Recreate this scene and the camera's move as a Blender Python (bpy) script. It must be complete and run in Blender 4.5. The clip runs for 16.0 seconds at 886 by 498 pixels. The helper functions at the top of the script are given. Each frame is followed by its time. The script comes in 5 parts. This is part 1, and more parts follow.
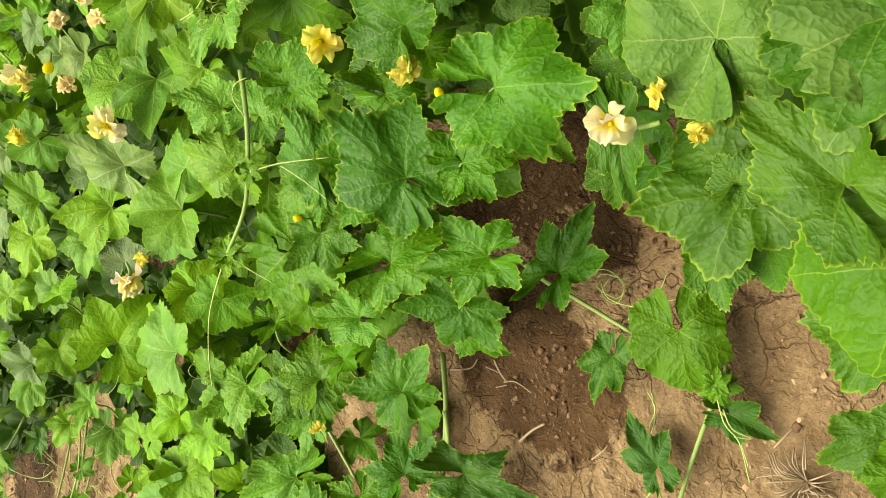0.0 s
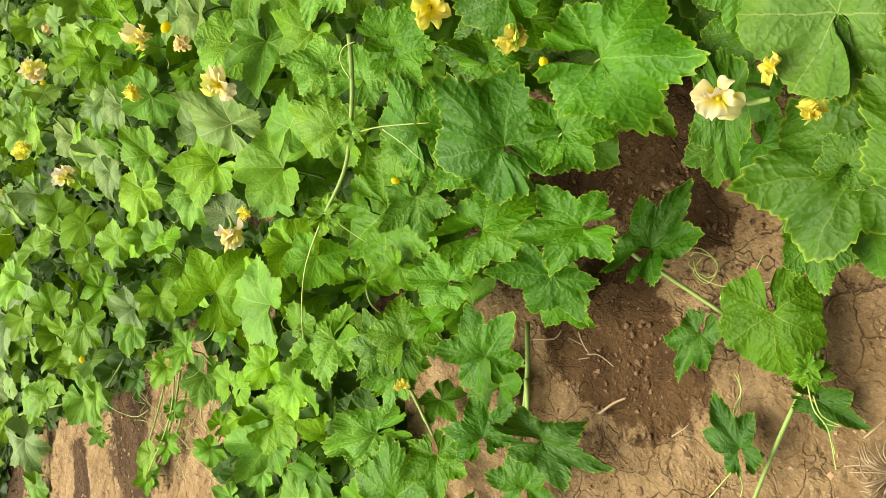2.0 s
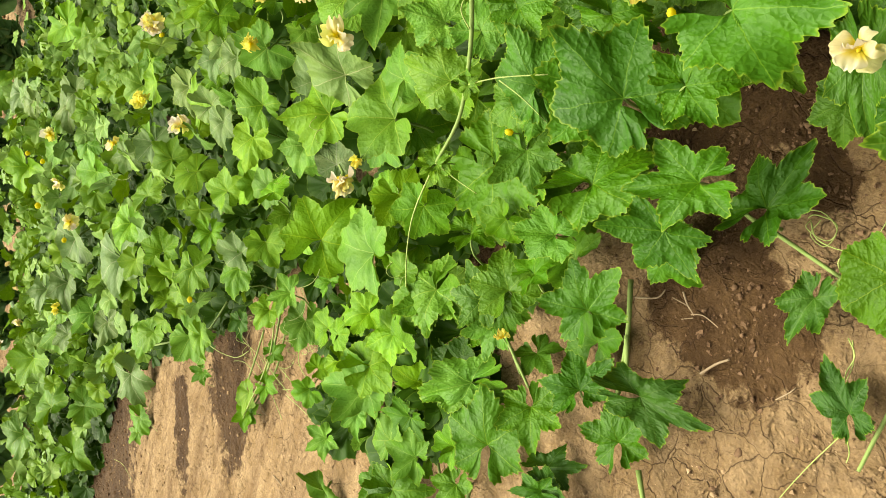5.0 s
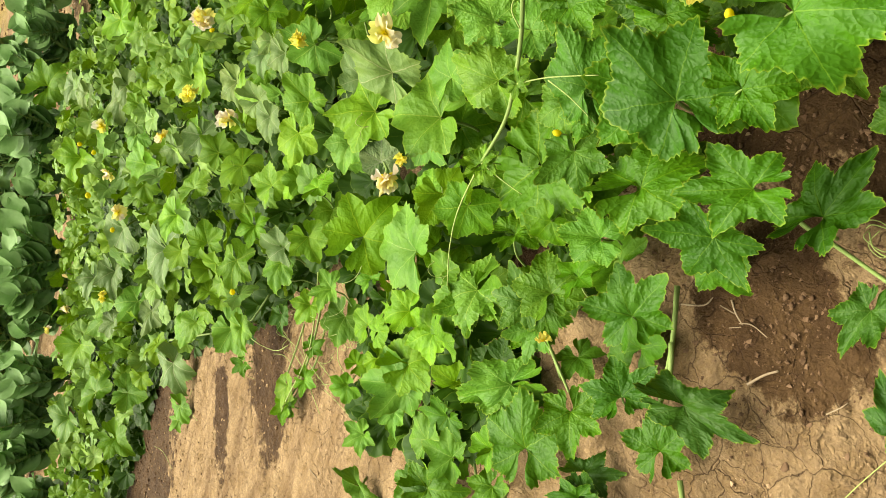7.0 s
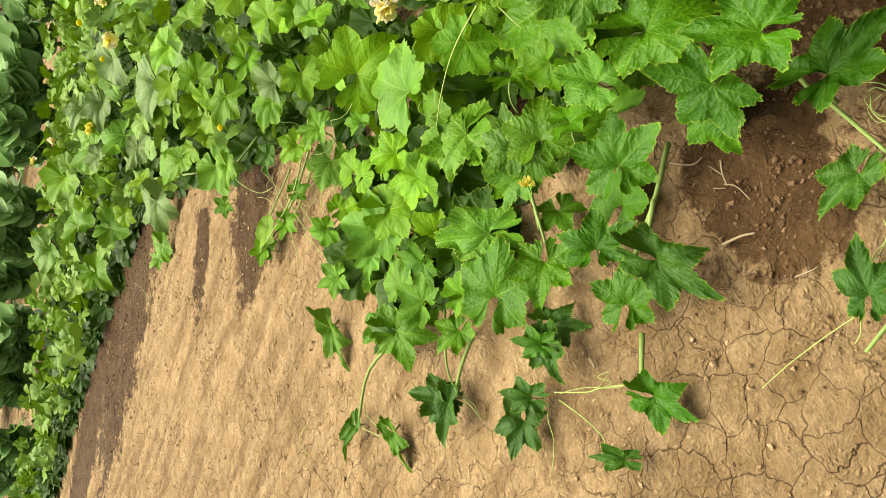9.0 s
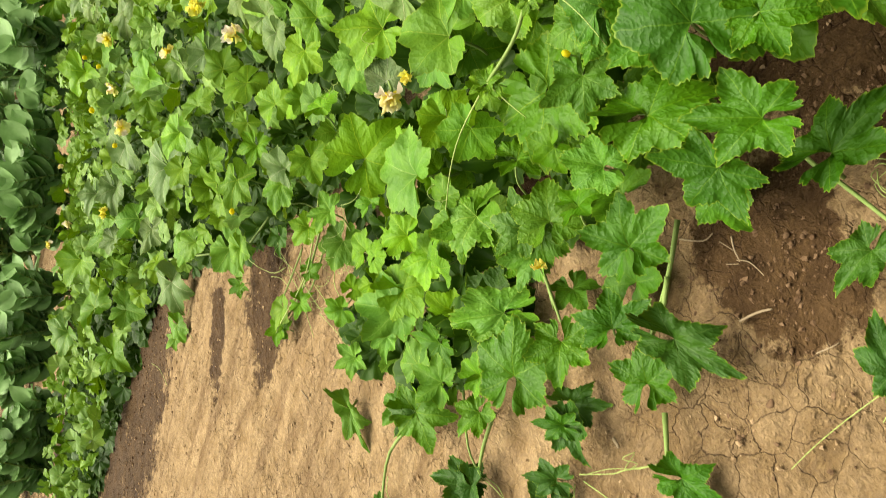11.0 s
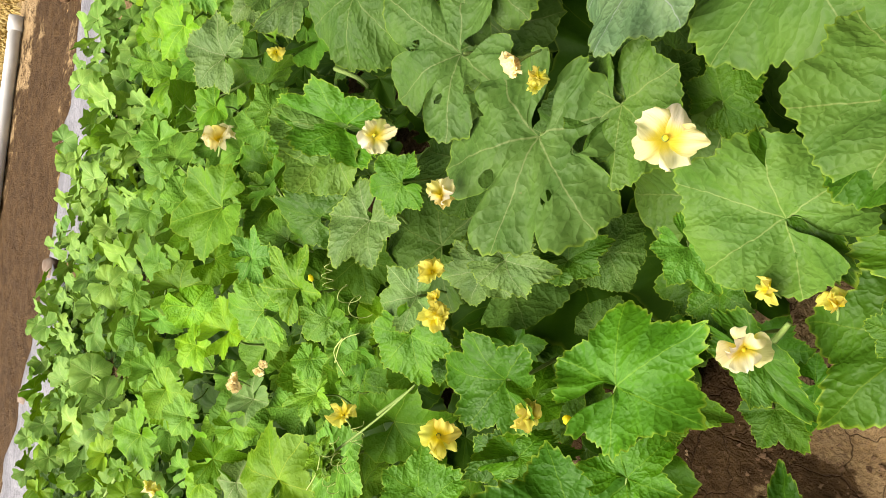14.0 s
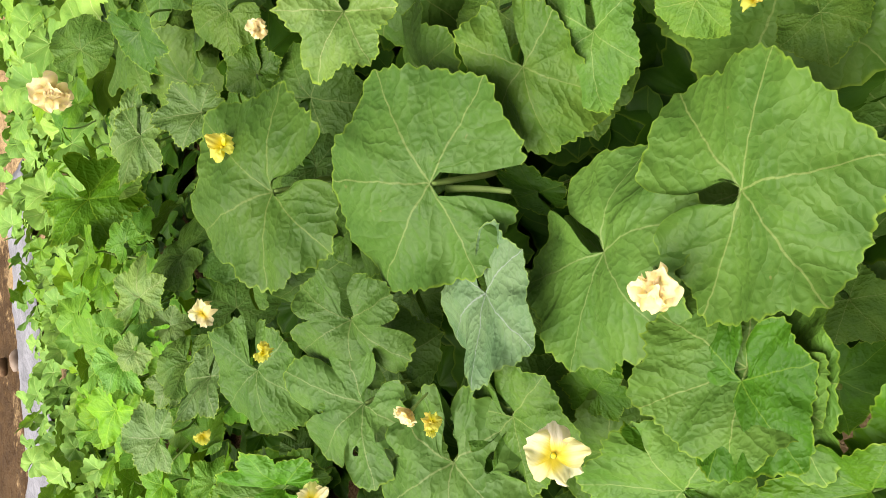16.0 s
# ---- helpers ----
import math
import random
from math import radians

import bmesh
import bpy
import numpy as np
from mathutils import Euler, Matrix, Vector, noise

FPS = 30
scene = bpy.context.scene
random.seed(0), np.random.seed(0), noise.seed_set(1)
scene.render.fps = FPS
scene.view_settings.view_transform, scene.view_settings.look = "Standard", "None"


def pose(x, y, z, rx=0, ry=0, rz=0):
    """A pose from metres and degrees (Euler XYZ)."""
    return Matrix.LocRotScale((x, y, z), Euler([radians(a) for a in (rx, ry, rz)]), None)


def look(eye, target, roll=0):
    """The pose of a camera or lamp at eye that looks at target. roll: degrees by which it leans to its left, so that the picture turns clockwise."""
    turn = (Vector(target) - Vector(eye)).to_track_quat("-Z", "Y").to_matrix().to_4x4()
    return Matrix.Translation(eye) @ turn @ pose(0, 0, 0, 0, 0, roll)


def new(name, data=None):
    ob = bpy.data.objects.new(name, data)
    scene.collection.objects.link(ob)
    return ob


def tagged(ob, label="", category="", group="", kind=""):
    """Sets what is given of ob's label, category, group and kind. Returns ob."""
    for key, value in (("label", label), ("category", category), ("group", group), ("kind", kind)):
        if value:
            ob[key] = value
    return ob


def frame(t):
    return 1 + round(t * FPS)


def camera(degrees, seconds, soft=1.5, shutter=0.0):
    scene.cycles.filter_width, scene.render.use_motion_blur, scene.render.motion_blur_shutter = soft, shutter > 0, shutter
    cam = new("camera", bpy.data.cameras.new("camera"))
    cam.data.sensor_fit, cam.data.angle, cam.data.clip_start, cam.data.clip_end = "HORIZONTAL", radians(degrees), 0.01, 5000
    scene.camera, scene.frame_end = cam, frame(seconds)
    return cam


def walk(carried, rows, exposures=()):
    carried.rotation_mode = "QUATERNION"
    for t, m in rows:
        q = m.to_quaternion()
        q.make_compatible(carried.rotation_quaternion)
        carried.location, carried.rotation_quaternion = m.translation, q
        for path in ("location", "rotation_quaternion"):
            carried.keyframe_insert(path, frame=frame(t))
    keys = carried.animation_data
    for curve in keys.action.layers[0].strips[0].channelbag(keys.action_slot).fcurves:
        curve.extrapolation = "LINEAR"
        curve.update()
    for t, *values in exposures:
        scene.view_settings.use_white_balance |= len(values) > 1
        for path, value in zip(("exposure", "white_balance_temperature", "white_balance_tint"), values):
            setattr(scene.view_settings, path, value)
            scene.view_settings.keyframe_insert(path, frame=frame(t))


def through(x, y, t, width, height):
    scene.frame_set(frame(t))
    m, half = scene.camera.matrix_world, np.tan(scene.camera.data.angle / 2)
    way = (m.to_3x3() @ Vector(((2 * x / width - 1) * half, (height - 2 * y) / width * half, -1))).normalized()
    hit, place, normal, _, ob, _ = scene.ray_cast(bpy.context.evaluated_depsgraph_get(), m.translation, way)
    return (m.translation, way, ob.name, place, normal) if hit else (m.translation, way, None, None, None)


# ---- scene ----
cam = camera(59.5, 16.0, 0.6, 0.12)
PATH = [
    (0, (0.269, 0.129, 1.256), (-0.096, 1.402, -0.243), -88.0),
    (0.5, (0.249, 0.131, 1.269), (-0.200, 1.411, -0.201), -87.7),
    (1, (0.244, 0.131, 1.278), (-0.194, 1.461, -0.151), -86.9),
    (1.5, (0.245, 0.123, 1.291), (-0.210, 1.489, -0.096), -86.6),
    (2, (0.251, 0.122, 1.294), (-0.223, 1.509, -0.067), -86.7),
    (2.5, (0.239, 0.126, 1.300), (-0.251, 1.534, -0.033), -87.1),
    (3, (0.217, 0.124, 1.311), (-0.295, 1.544, -0.001), -86.0),
    (3.5, (0.205, 0.119, 1.320), (-0.341, 1.552, 0.036), -85.5),
    (4, (0.202, 0.115, 1.339), (-0.370, 1.561, 0.081), -85.6),
    (6.5, (0.220, 0.126, 1.359), (-0.405, 1.647, 0.222), -85.6),
    (7, (0.205, 0.130, 1.355), (-0.433, 1.656, 0.230), -84.8),
    (7.5, (0.185, 0.126, 1.355), (-0.490, 1.642, 0.239), -84.0),
    (8, (0.161, 0.117, 1.349), (-0.560, 1.608, 0.228), -83.0),
    (8.5, (0.128, 0.093, 1.344), (-0.640, 1.547, 0.206), -82.9),
    (8.7, (0.106, 0.081, 1.326), (-0.712, 1.497, 0.175), -83.5),
    (9.22, (0.101, 0.078, 1.321), (-0.802, 1.418, 0.142), -84.6),
    (9.75, (0.109, 0.080, 1.323), (-0.842, 1.368, 0.124), -85.5),
    (10.27, (0.123, 0.088, 1.328), (-0.820, 1.383, 0.130), -85.8),
    (10.8, (0.138, 0.098, 1.330), (-0.711, 1.488, 0.170), -85.1),
    (11, (0.162, 0.116, 1.330), (-0.608, 1.577, 0.202), -84.4),
    (11.5, (0.195, 0.146, 1.319), (-0.326, 1.774, 0.280), -81.4),
    (12, (0.200, 0.171, 1.305), (-0.184, 1.837, 0.267), -81.9),
    (12.5, (0.154, 0.197, 1.318), (0.069, 1.884, 0.247), -82.8),
    (13, (0.136, 0.202, 1.288), (0.445, 1.771, 0.086), -83.6),
    (13.5, (0.137, 0.182, 1.281), (0.725, 1.624, 0.026), -83.6),
    (14, (0.140, 0.174, 1.261), (0.852, 1.558, 0.005), -84.4),
    (14.5, (0.161, 0.145, 1.256), (0.987, 1.457, -0.007), -85.4),
    (15, (0.183, 0.104, 1.253), (1.163, 1.292, -0.023), -85.8),
    (15.5, (0.201, 0.047, 1.247), (1.292, 1.113, -0.047), -86.6),
    (16, (0.226, -0.055, 1.258), (1.331, 0.980, -0.049), -90.8),
]
walk(cam, [(t, look(eye, target, roll)) for t, eye, target, roll in PATH],
     [(0.0, 1.11, 7350.0, 10.0), (8.5, 1.13, 7350.0, 10.0), (11.5, 1.02, 7300.0, 10.0), (12.5, 1.12, 7200.0, 12.0), (14.0, 1.12, 6950.0, 16.0), (16.0, 1.14, 6700.0, 16.0)])

# ---- light: a bright, evenly clouded sky and a broad, soft sun
world = bpy.data.worlds.new("sky")
scene.world = world
world.use_nodes = True
wn = world.node_tree.nodes
sky = wn.new("ShaderNodeTexSky")
sky.sky_type = "NISHITA"
sky.sun_disc = False
sky.sun_elevation, sky.sun_rotation = radians(61), radians(-47)
sky.dust_density, sky.air_density = 4.0, 1.0
haze = wn.new("ShaderNodeHueSaturation")
haze.inputs["Saturation"].default_value = 0.15
wn["Background"].inputs["Strength"].default_value = 0.066
world.node_tree.links.new(sky.outputs[0], haze.inputs["Color"])
world.node_tree.links.new(haze.outputs[0], wn["Background"].inputs["Color"])
sun = new("sun", bpy.data.lights.new("sun", "SUN"))
sun.data.energy, sun.data.angle, sun.data.color = 4.1, radians(64), (1.0, 0.97, 0.90)
sun.matrix_world = look((-3.2, 3.0, 8.0), (0, 0, 0))


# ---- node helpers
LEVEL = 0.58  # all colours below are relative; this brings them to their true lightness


class Net:
    """A small writer of node trees."""

    def __init__(self, name):
        self.mat = bpy.data.materials.new(name)
        self.mat.use_nodes = True
        self.n, self.l = self.mat.node_tree.nodes, self.mat.node_tree.links
        self.b, self.out = self.n["Principled BSDF"], self.n["Material Output"]

    def put(self, socket, v):
        if isinstance(v, bpy.types.NodeSocket):
            self.l.new(v, socket)
        elif isinstance(v, tuple) and len(v) == 3 and socket.type == "RGBA":
            socket.default_value = (*v, 1)
        else:
            socket.default_value = v

    def math(self, op, a, b=0.0, c=0.0):
        m = self.n.new("ShaderNodeMath")
        m.operation = op
        for s, v in zip(m.inputs, (a, b, c)):
            self.put(s, v)
        return m.outputs[0]

    def ramp(self, v, lo, hi, a=0.0, b=1.0):
        m = self.n.new("ShaderNodeMapRange")
        m.interpolation_type = "SMOOTHSTEP"
        for s, x in zip(m.inputs, (v, lo, hi, a, b)):
            self.put(s, x)
        return m.outputs[0]

    def mix(self, f, a, b, how="MIX"):
        m = self.n.new("ShaderNodeMix")
        m.data_type, m.blend_type = "RGBA", how
        for s, v in ((m.inputs[0], f), (m.inputs[6], a), (m.inputs[7], b)):
            self.put(s, v)
        return m.outputs[2]

    def coords(self, kind="Object"):
        return self.n.new("ShaderNodeTexCoord").outputs[kind]

    def place(self):
        return self.n.new("ShaderNodeNewGeometry").outputs["Position"]

    def split(self, v):
        s = self.n.new("ShaderNodeSeparateXYZ")
        self.put(s.inputs[0], v)
        return s.outputs

    def stretch(self, v, scale):
        m = self.n.new("ShaderNodeMapping")
        self.put(m.inputs["Vector"], v)
        m.inputs["Scale"].default_value = scale
        return m.outputs[0]

    def noise(self, v, scale, detail=4.0, rough=0.55):
        t = self.n.new("ShaderNodeTexNoise")
        for k, x in (("Vector", v), ("Scale", scale), ("Detail", detail), ("Roughness", rough)):
            self.put(t.inputs[k], x)
        return t.outputs["Fac"]

    def cells(self, v, scale, feature="F1"):
        t = self.n.new("ShaderNodeTexVoronoi")
        t.feature = feature
        self.put(t.inputs["Vector"], v)
        self.put(t.inputs["Scale"], scale)
        return t.outputs["Distance"]

    def bump(self, h, strength=0.4, dist=0.01):
        b = self.n.new("ShaderNodeBump")
        self.put(b.inputs["Height"], h)
        b.inputs["Strength"].default_value, b.inputs["Distance"].default_value = strength, dist
        self.put(self.b.inputs["Normal"], b.outputs[0])
        return b.outputs[0]

    def finish(self, color, rough=0.6, spec=0.4, metal=0.0):
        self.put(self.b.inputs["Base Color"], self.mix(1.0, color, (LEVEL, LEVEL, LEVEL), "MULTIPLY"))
        self.put(self.b.inputs["Roughness"], rough)
        self.b.inputs["Specular IOR Level"].default_value = spec * 0.5
        self.b.inputs["Metallic"].default_value = metal
        return self.mat

    def thin(self, color, share):
        """Lets part of the light through, as a leaf or petal does."""
        t, m = self.n.new("ShaderNodeBsdfTranslucent"), self.n.new("ShaderNodeMixShader")
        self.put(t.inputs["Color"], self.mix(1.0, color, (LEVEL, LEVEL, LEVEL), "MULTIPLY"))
        m.inputs[0].default_value = share
        self.l.new(self.b.outputs[0], m.inputs[1])
        self.l.new(t.outputs[0], m.inputs[2])
        self.l.new(m.outputs[0], self.out.inputs["Surface"])


def leaf_material(name, islands=False, puckers=0.32, gloss=0.36, rim_tint=0.5, through=0.14, sage=0.35, rim_from=0.95):
    """Palmate leaf: five pale main veins, feathered side veins, puckered blade, yellowish rim. The blade's own coordinates are kept in "blade"."""
    k = Net(name)
    at = k.n.new("ShaderNodeAttribute")
    at.attribute_name = "blade"
    x, y, rim = k.split(at.outputs["Vector"])
    flat = k.n.new("ShaderNodeCombineXYZ")
    k.put(flat.inputs[0], x)
    k.put(flat.inputs[1], y)
    if islands:
        rnd = k.n.new("ShaderNodeNewGeometry").outputs["Random Per Island"]
    else:
        info = k.n.new("ShaderNodeObjectInfo")
        rnd = info.outputs["Random"]
    k.put(flat.inputs[2], k.math("MULTIPLY", rnd, 40.0))
    p = flat.outputs[0]
    r = k.math("SQRT", k.math("ADD", k.math("MULTIPLY", x, x), k.math("MULTIPLY", y, y)))
    turn = k.math("DIVIDE", k.math("ARCTAN2", x, y), radians(60))
    off = k.math("SUBTRACT", turn, k.math("ROUND", turn))
    ang = k.math("MULTIPLY", off, radians(60))
    wob = k.math("SUBTRACT", k.noise(p, 4.0, 3), 0.5)
    d = k.math("ABSOLUTE", k.math("ADD", k.math("MULTIPLY", r, k.math("SINE", ang)), k.math("MULTIPLY", wob, 0.08)))
    s = k.math("MULTIPLY", r, k.math("COSINE", ang))
    q = k.math("MULTIPLY", k.math("ADD", k.math("SUBTRACT", s, k.math("MULTIPLY", d, 0.75)), k.math("MULTIPLY", wob, 0.34)), 6.2)
    side = k.math("ABSOLUTE", k.math("SUBTRACT", k.math("FRACT", q), 0.5))
    main = k.ramp(d, 0.004, k.ramp(s, 0.0, 1.0, 0.011, 0.006), 1, 0)
    minor = k.math("MULTIPLY", k.ramp(side, 0.455, 0.5), k.ramp(d, 0.42, 0.05, 0, 0.8))
    net = k.cells(p, 13.0, "DISTANCE_TO_EDGE")
    fine = k.math("MULTIPLY", k.ramp(net, 0.0, 0.05, 1, 0), 0.06)
    vein = k.math("MAXIMUM", k.math("MAXIMUM", k.math("MULTIPLY", main, 0.52), k.math("MULTIPLY", minor, 0.15)), fine)
    deep = k.mix(rnd, (0.076, 0.215, 0.009), (0.108, 0.275, 0.011))
    pale = k.mix(rnd, (0.108, 0.280, 0.012), (0.172, 0.365, 0.015))
    col = k.mix(k.ramp(k.noise(p, 2.2, 4), 0.32, 0.68), deep, pale)
    col = k.mix(k.ramp(k.noise(p, 16.0, 4), 0.5, 0.75, 0, 0.3), col, (0.15, 0.33, 0.018))
    col = k.mix(vein, col, (0.36, 0.52, 0.05))
    col = k.mix(k.ramp(k.noise(p, 11.0, 2), 0.75, 0.79, 0, 0.45), col, (0.36, 0.37, 0.04))
    # without sage: colour darkened to stand for shade under the canopy
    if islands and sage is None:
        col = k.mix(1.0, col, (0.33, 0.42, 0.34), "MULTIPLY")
    elif islands:
        tone = k.math("FRACT", k.math("MULTIPLY", rnd, 37.7))
        col = k.mix(1.0, col, k.mix(k.ramp(tone, sage, sage + 0.15), k.mix(k.ramp(tone, 0.0, sage), (1.65, 1.4, 5.2), (2.5, 1.9, 7.5)), k.mix(k.ramp(tone, sage + 0.15, 1.0), (1.35, 1.25, 1.0), (1.75, 1.5, 1.2))), "MULTIPLY")
    else:
        col = k.mix(1.0, col, info.outputs["Color"], "MULTIPLY")
    col = k.mix(k.ramp(k.math("ADD", rim, k.math("MULTIPLY", wob, 0.06)), rim_from, 1.0, 0, rim_tint), col, (0.34, 0.52, 0.035))
    puff = k.math("MULTIPLY", k.math("SUBTRACT", 1.0, k.math("POWER", k.math("MULTIPLY", side, 2.0), 2.5)), k.ramp(d, 0.0, 0.07))
    h = k.math("ADD", k.math("MULTIPLY", puff, 0.75), k.math("ADD", k.math("MULTIPLY", k.noise(p, 9.0, 3, 0.5), 0.6), k.math("MULTIPLY", k.ramp(net, 0.0, 0.35), 0.32)))
    k.bump(h, puckers, 0.009)
    k.thin(k.mix(0.5, col, (0.30, 0.52, 0.012)), through)
    return k.finish(col, k.ramp(k.noise(p, 9.0, 2), 0.3, 0.7, 0.42, 0.56), gloss)


def petal_material():
    k = Net("petal")
    at = k.n.new("ShaderNodeAttribute")
    at.attribute_name = "blade"
    _, v, _ = k.split(at.outputs["Vector"])
    info = k.n.new("ShaderNodeObjectInfo")
    ribs = k.noise(k.stretch(at.outputs["Vector"], (14, 1.2, 1)), 1.6, 3)
    fresh = k.mix(k.ramp(k.math("ADD", v, k.math("MULTIPLY", ribs, 0.3)), 0.34, 0.80), (1.30, 1.02, 0.04), (1.34, 1.18, 0.24))
    col = k.mix(1.0, fresh, info.outputs["Color"], "MULTIPLY")
    k.bump(ribs, 0.5, 0.004)
    k.thin(col, 0.5)
    return k.finish(col, 0.6, 0.25)


def faded_material():
    k = Net("faded_petal")
    p = k.coords()
    col = k.mix(k.ramp(k.noise(p, 3.5, 4), 0.35, 0.7), (1.5, 1.33, 0.62), (1.5, 1.2, 0.74))
    col = k.mix(k.ramp(k.noise(p, 9.0, 3), 0.62, 0.75, 0, 0.25), col, (1.0, 0.66, 0.26))
    k.bump(k.noise(p, 5.0, 3), 0.35, 0.004)
    k.thin(col, 0.4)
    return k.finish(col, 0.8, 0.15)


def stem_material(name, a, b):
    k = Net(name)
    p = k.place()
    col = k.mix(k.noise(p, 30.0, 3), a, b)
    k.bump(k.noise(k.stretch(p, (1, 1, 1)), 420.0, 2), 0.6, 0.002)
    return k.finish(col, 0.55, 0.35)


def soil_material():
    """Dry tan clay with cracks and crumbs; darker where moist and, as painted shade, under the vines."""
    k = Net("soil")
    p = k.place()
    x, y, _ = k.split(p)
    warp = k.noise(p, 3.0, 5)
    big = k.noise(p, 1.3, 5)
    mid = k.noise(p, 9.0, 6, 0.65)
    fine = k.noise(p, 70.0, 5, 0.7)
    dry = k.mix(k.ramp(mid, 0.32, 0.68), (0.51, 0.34, 0.150), (0.80, 0.575, 0.300))
    dry = k.mix(k.ramp(fine, 0.4, 0.72, 0, 0.55), dry, (0.43, 0.31, 0.19))
    along = k.n.new("ShaderNodeMapping")
    k.put(along.inputs["Vector"], p)
    along.inputs["Rotation"].default_value = (0, 0, radians(-27))
    along.inputs["Scale"].default_value = (1.3, 11.0, 1.0)
    rake = k.noise(along.outputs[0], 1.0, 6, 0.65)
    dry = k.mix(k.math("MULTIPLY", k.ramp(rake, 0.42, 0.66, 0, 0.65), k.ramp(x, -0.7, -1.3)), dry, (0.24, 0.145, 0.072))
    wet_shaded = k.mix(k.ramp(mid, 0.3, 0.7), (0.095, 0.053, 0.020), (0.18, 0.106, 0.042))
    wob = k.math("ADD", k.math("MULTIPLY", k.math("SUBTRACT", k.noise(p, 4.5, 5), 0.5), 1.5), k.math("MULTIPLY", k.math("SUBTRACT", k.noise(p, 22.0, 5, 0.7), 0.5), 1.3))

    def patch(cx, cy, rx, ry, turn=0.0, amount=1.0):
        """An uneven patch of darker soil: 1 inside, 0 outside."""
        c, s_ = math.cos(radians(turn)), math.sin(radians(turn))
        dx, dy = k.math("SUBTRACT", x, cx), k.math("SUBTRACT", y, cy)
        u = k.math("DIVIDE", k.math("ADD", k.math("MULTIPLY", dx, c), k.math("MULTIPLY", dy, s_)), rx)
        w = k.math("DIVIDE", k.math("SUBTRACT", k.math("MULTIPLY", dy, c), k.math("MULTIPLY", dx, s_)), ry)
        e = k.math("SQRT", k.math("ADD", k.math("MULTIPLY", u, u), k.math("MULTIPLY", w, w)))
        return k.ramp(k.math("ADD", e, wob), 1.17, 0.87, 0.0, amount)

    # 1 in moist soil and in the shade painted under the vines
    moist = 0.0
    for spot in WET_AND_SHADED:
        moist = k.math("MAXIMUM", moist, patch(*spot))
    col = k.mix(moist, dry, wet_shaded)
    bend = k.n.new("ShaderNodeVectorMath")
    tex = k.n.new("ShaderNodeTexNoise")
    k.put(tex.inputs["Vector"], p)
    tex.inputs["Scale"].default_value, tex.inputs["Detail"].default_value = 14.0, 5.0
    bend.operation = "MULTIPLY_ADD"
    k.put(bend.inputs[0], tex.outputs["Color"])
    bend.inputs[1].default_value = (0.075, 0.075, 0.075)
    k.put(bend.inputs[2], p)
    edge = k.cells(bend.outputs[0], 13.0, "DISTANCE_TO_EDGE")
    small = k.cells(bend.outputs[0], 38.0, "DISTANCE_TO_EDGE")
    where = k.ramp(big, 0.40, 0.52)
    crack = k.math("MULTIPLY", k.ramp(edge, 0.0, 0.022, 1, 0), where)
    hair = k.math("MULTIPLY", k.ramp(small, 0.0, 0.05, 1, 0), k.ramp(warp, 0.52, 0.64, 0, 0.3))
    gap = k.math("MAXIMUM", crack, hair)
    col = k.mix(k.math("MULTIPLY", gap, 0.7), col, (0.10, 0.055, 0.03))
    weed = k.math("MULTIPLY", k.ramp(k.math("ADD", y, k.math("MULTIPLY", x, 0.575)), 8.4, 9.0), k.ramp(k.noise(p, 0.8, 4), 0.45, 0.6))
    col = k.mix(k.math("MULTIPLY", weed, 0.75), col, k.mix(mid, (0.66, 0.48, 0.14), (0.44, 0.38, 0.11)))
    grit = k.cells(bend.outputs[0], 85.0)
    lumps = k.cells(bend.outputs[0], 30.0)
    col = k.mix(k.ramp(grit, 0.25, 0.55, 0.0, 0.22), col, k.mix(moist, (0.16, 0.092, 0.046), (0.06, 0.032, 0.018)))
    col = k.mix(k.math("MULTIPLY", k.ramp(k.noise(p, 130.0, 3, 0.7), 0.60, 0.72), 0.5), col, k.mix(moist, (0.50, 0.37, 0.23), (0.26, 0.16, 0.09)))
    crumbly = k.ramp(k.noise(p, 5.0, 4), 0.38, 0.6, 0.25, 1.0)
    h = k.math("ADD", k.math("MULTIPLY", mid, 1.3), k.math("MULTIPLY", fine, 0.8))
    h = k.math("ADD", h, k.math("MULTIPLY", crumbly, k.math("ADD", k.ramp(lumps, 0.5, 0.0, 0, 0.55), k.ramp(grit, 0.5, 0.0, 0, 0.35))))
    h = k.math("SUBTRACT", h, k.math("MULTIPLY", gap, 0.8))
    k.bump(h, 0.75, 0.028)
    return k.finish(col, k.mix(moist, (0.9, 0.9, 0.9), (0.72, 0.72, 0.72)), 0.2)


def plain_material(name, a, b, scale, rough, spec=0.4, bump=0.3, dist=0.004, metal=0.0, thin=0.0):
    k = Net(name)
    p = k.place()
    f = k.noise(p, scale, 5)
    col = k.mix(k.ramp(f, 0.3, 0.7), a, b)
    k.bump(k.noise(p, scale * 5, 4), bump, dist)
    if thin:
        k.thin(col, thin)
    return k.finish(col, rough, spec, metal)


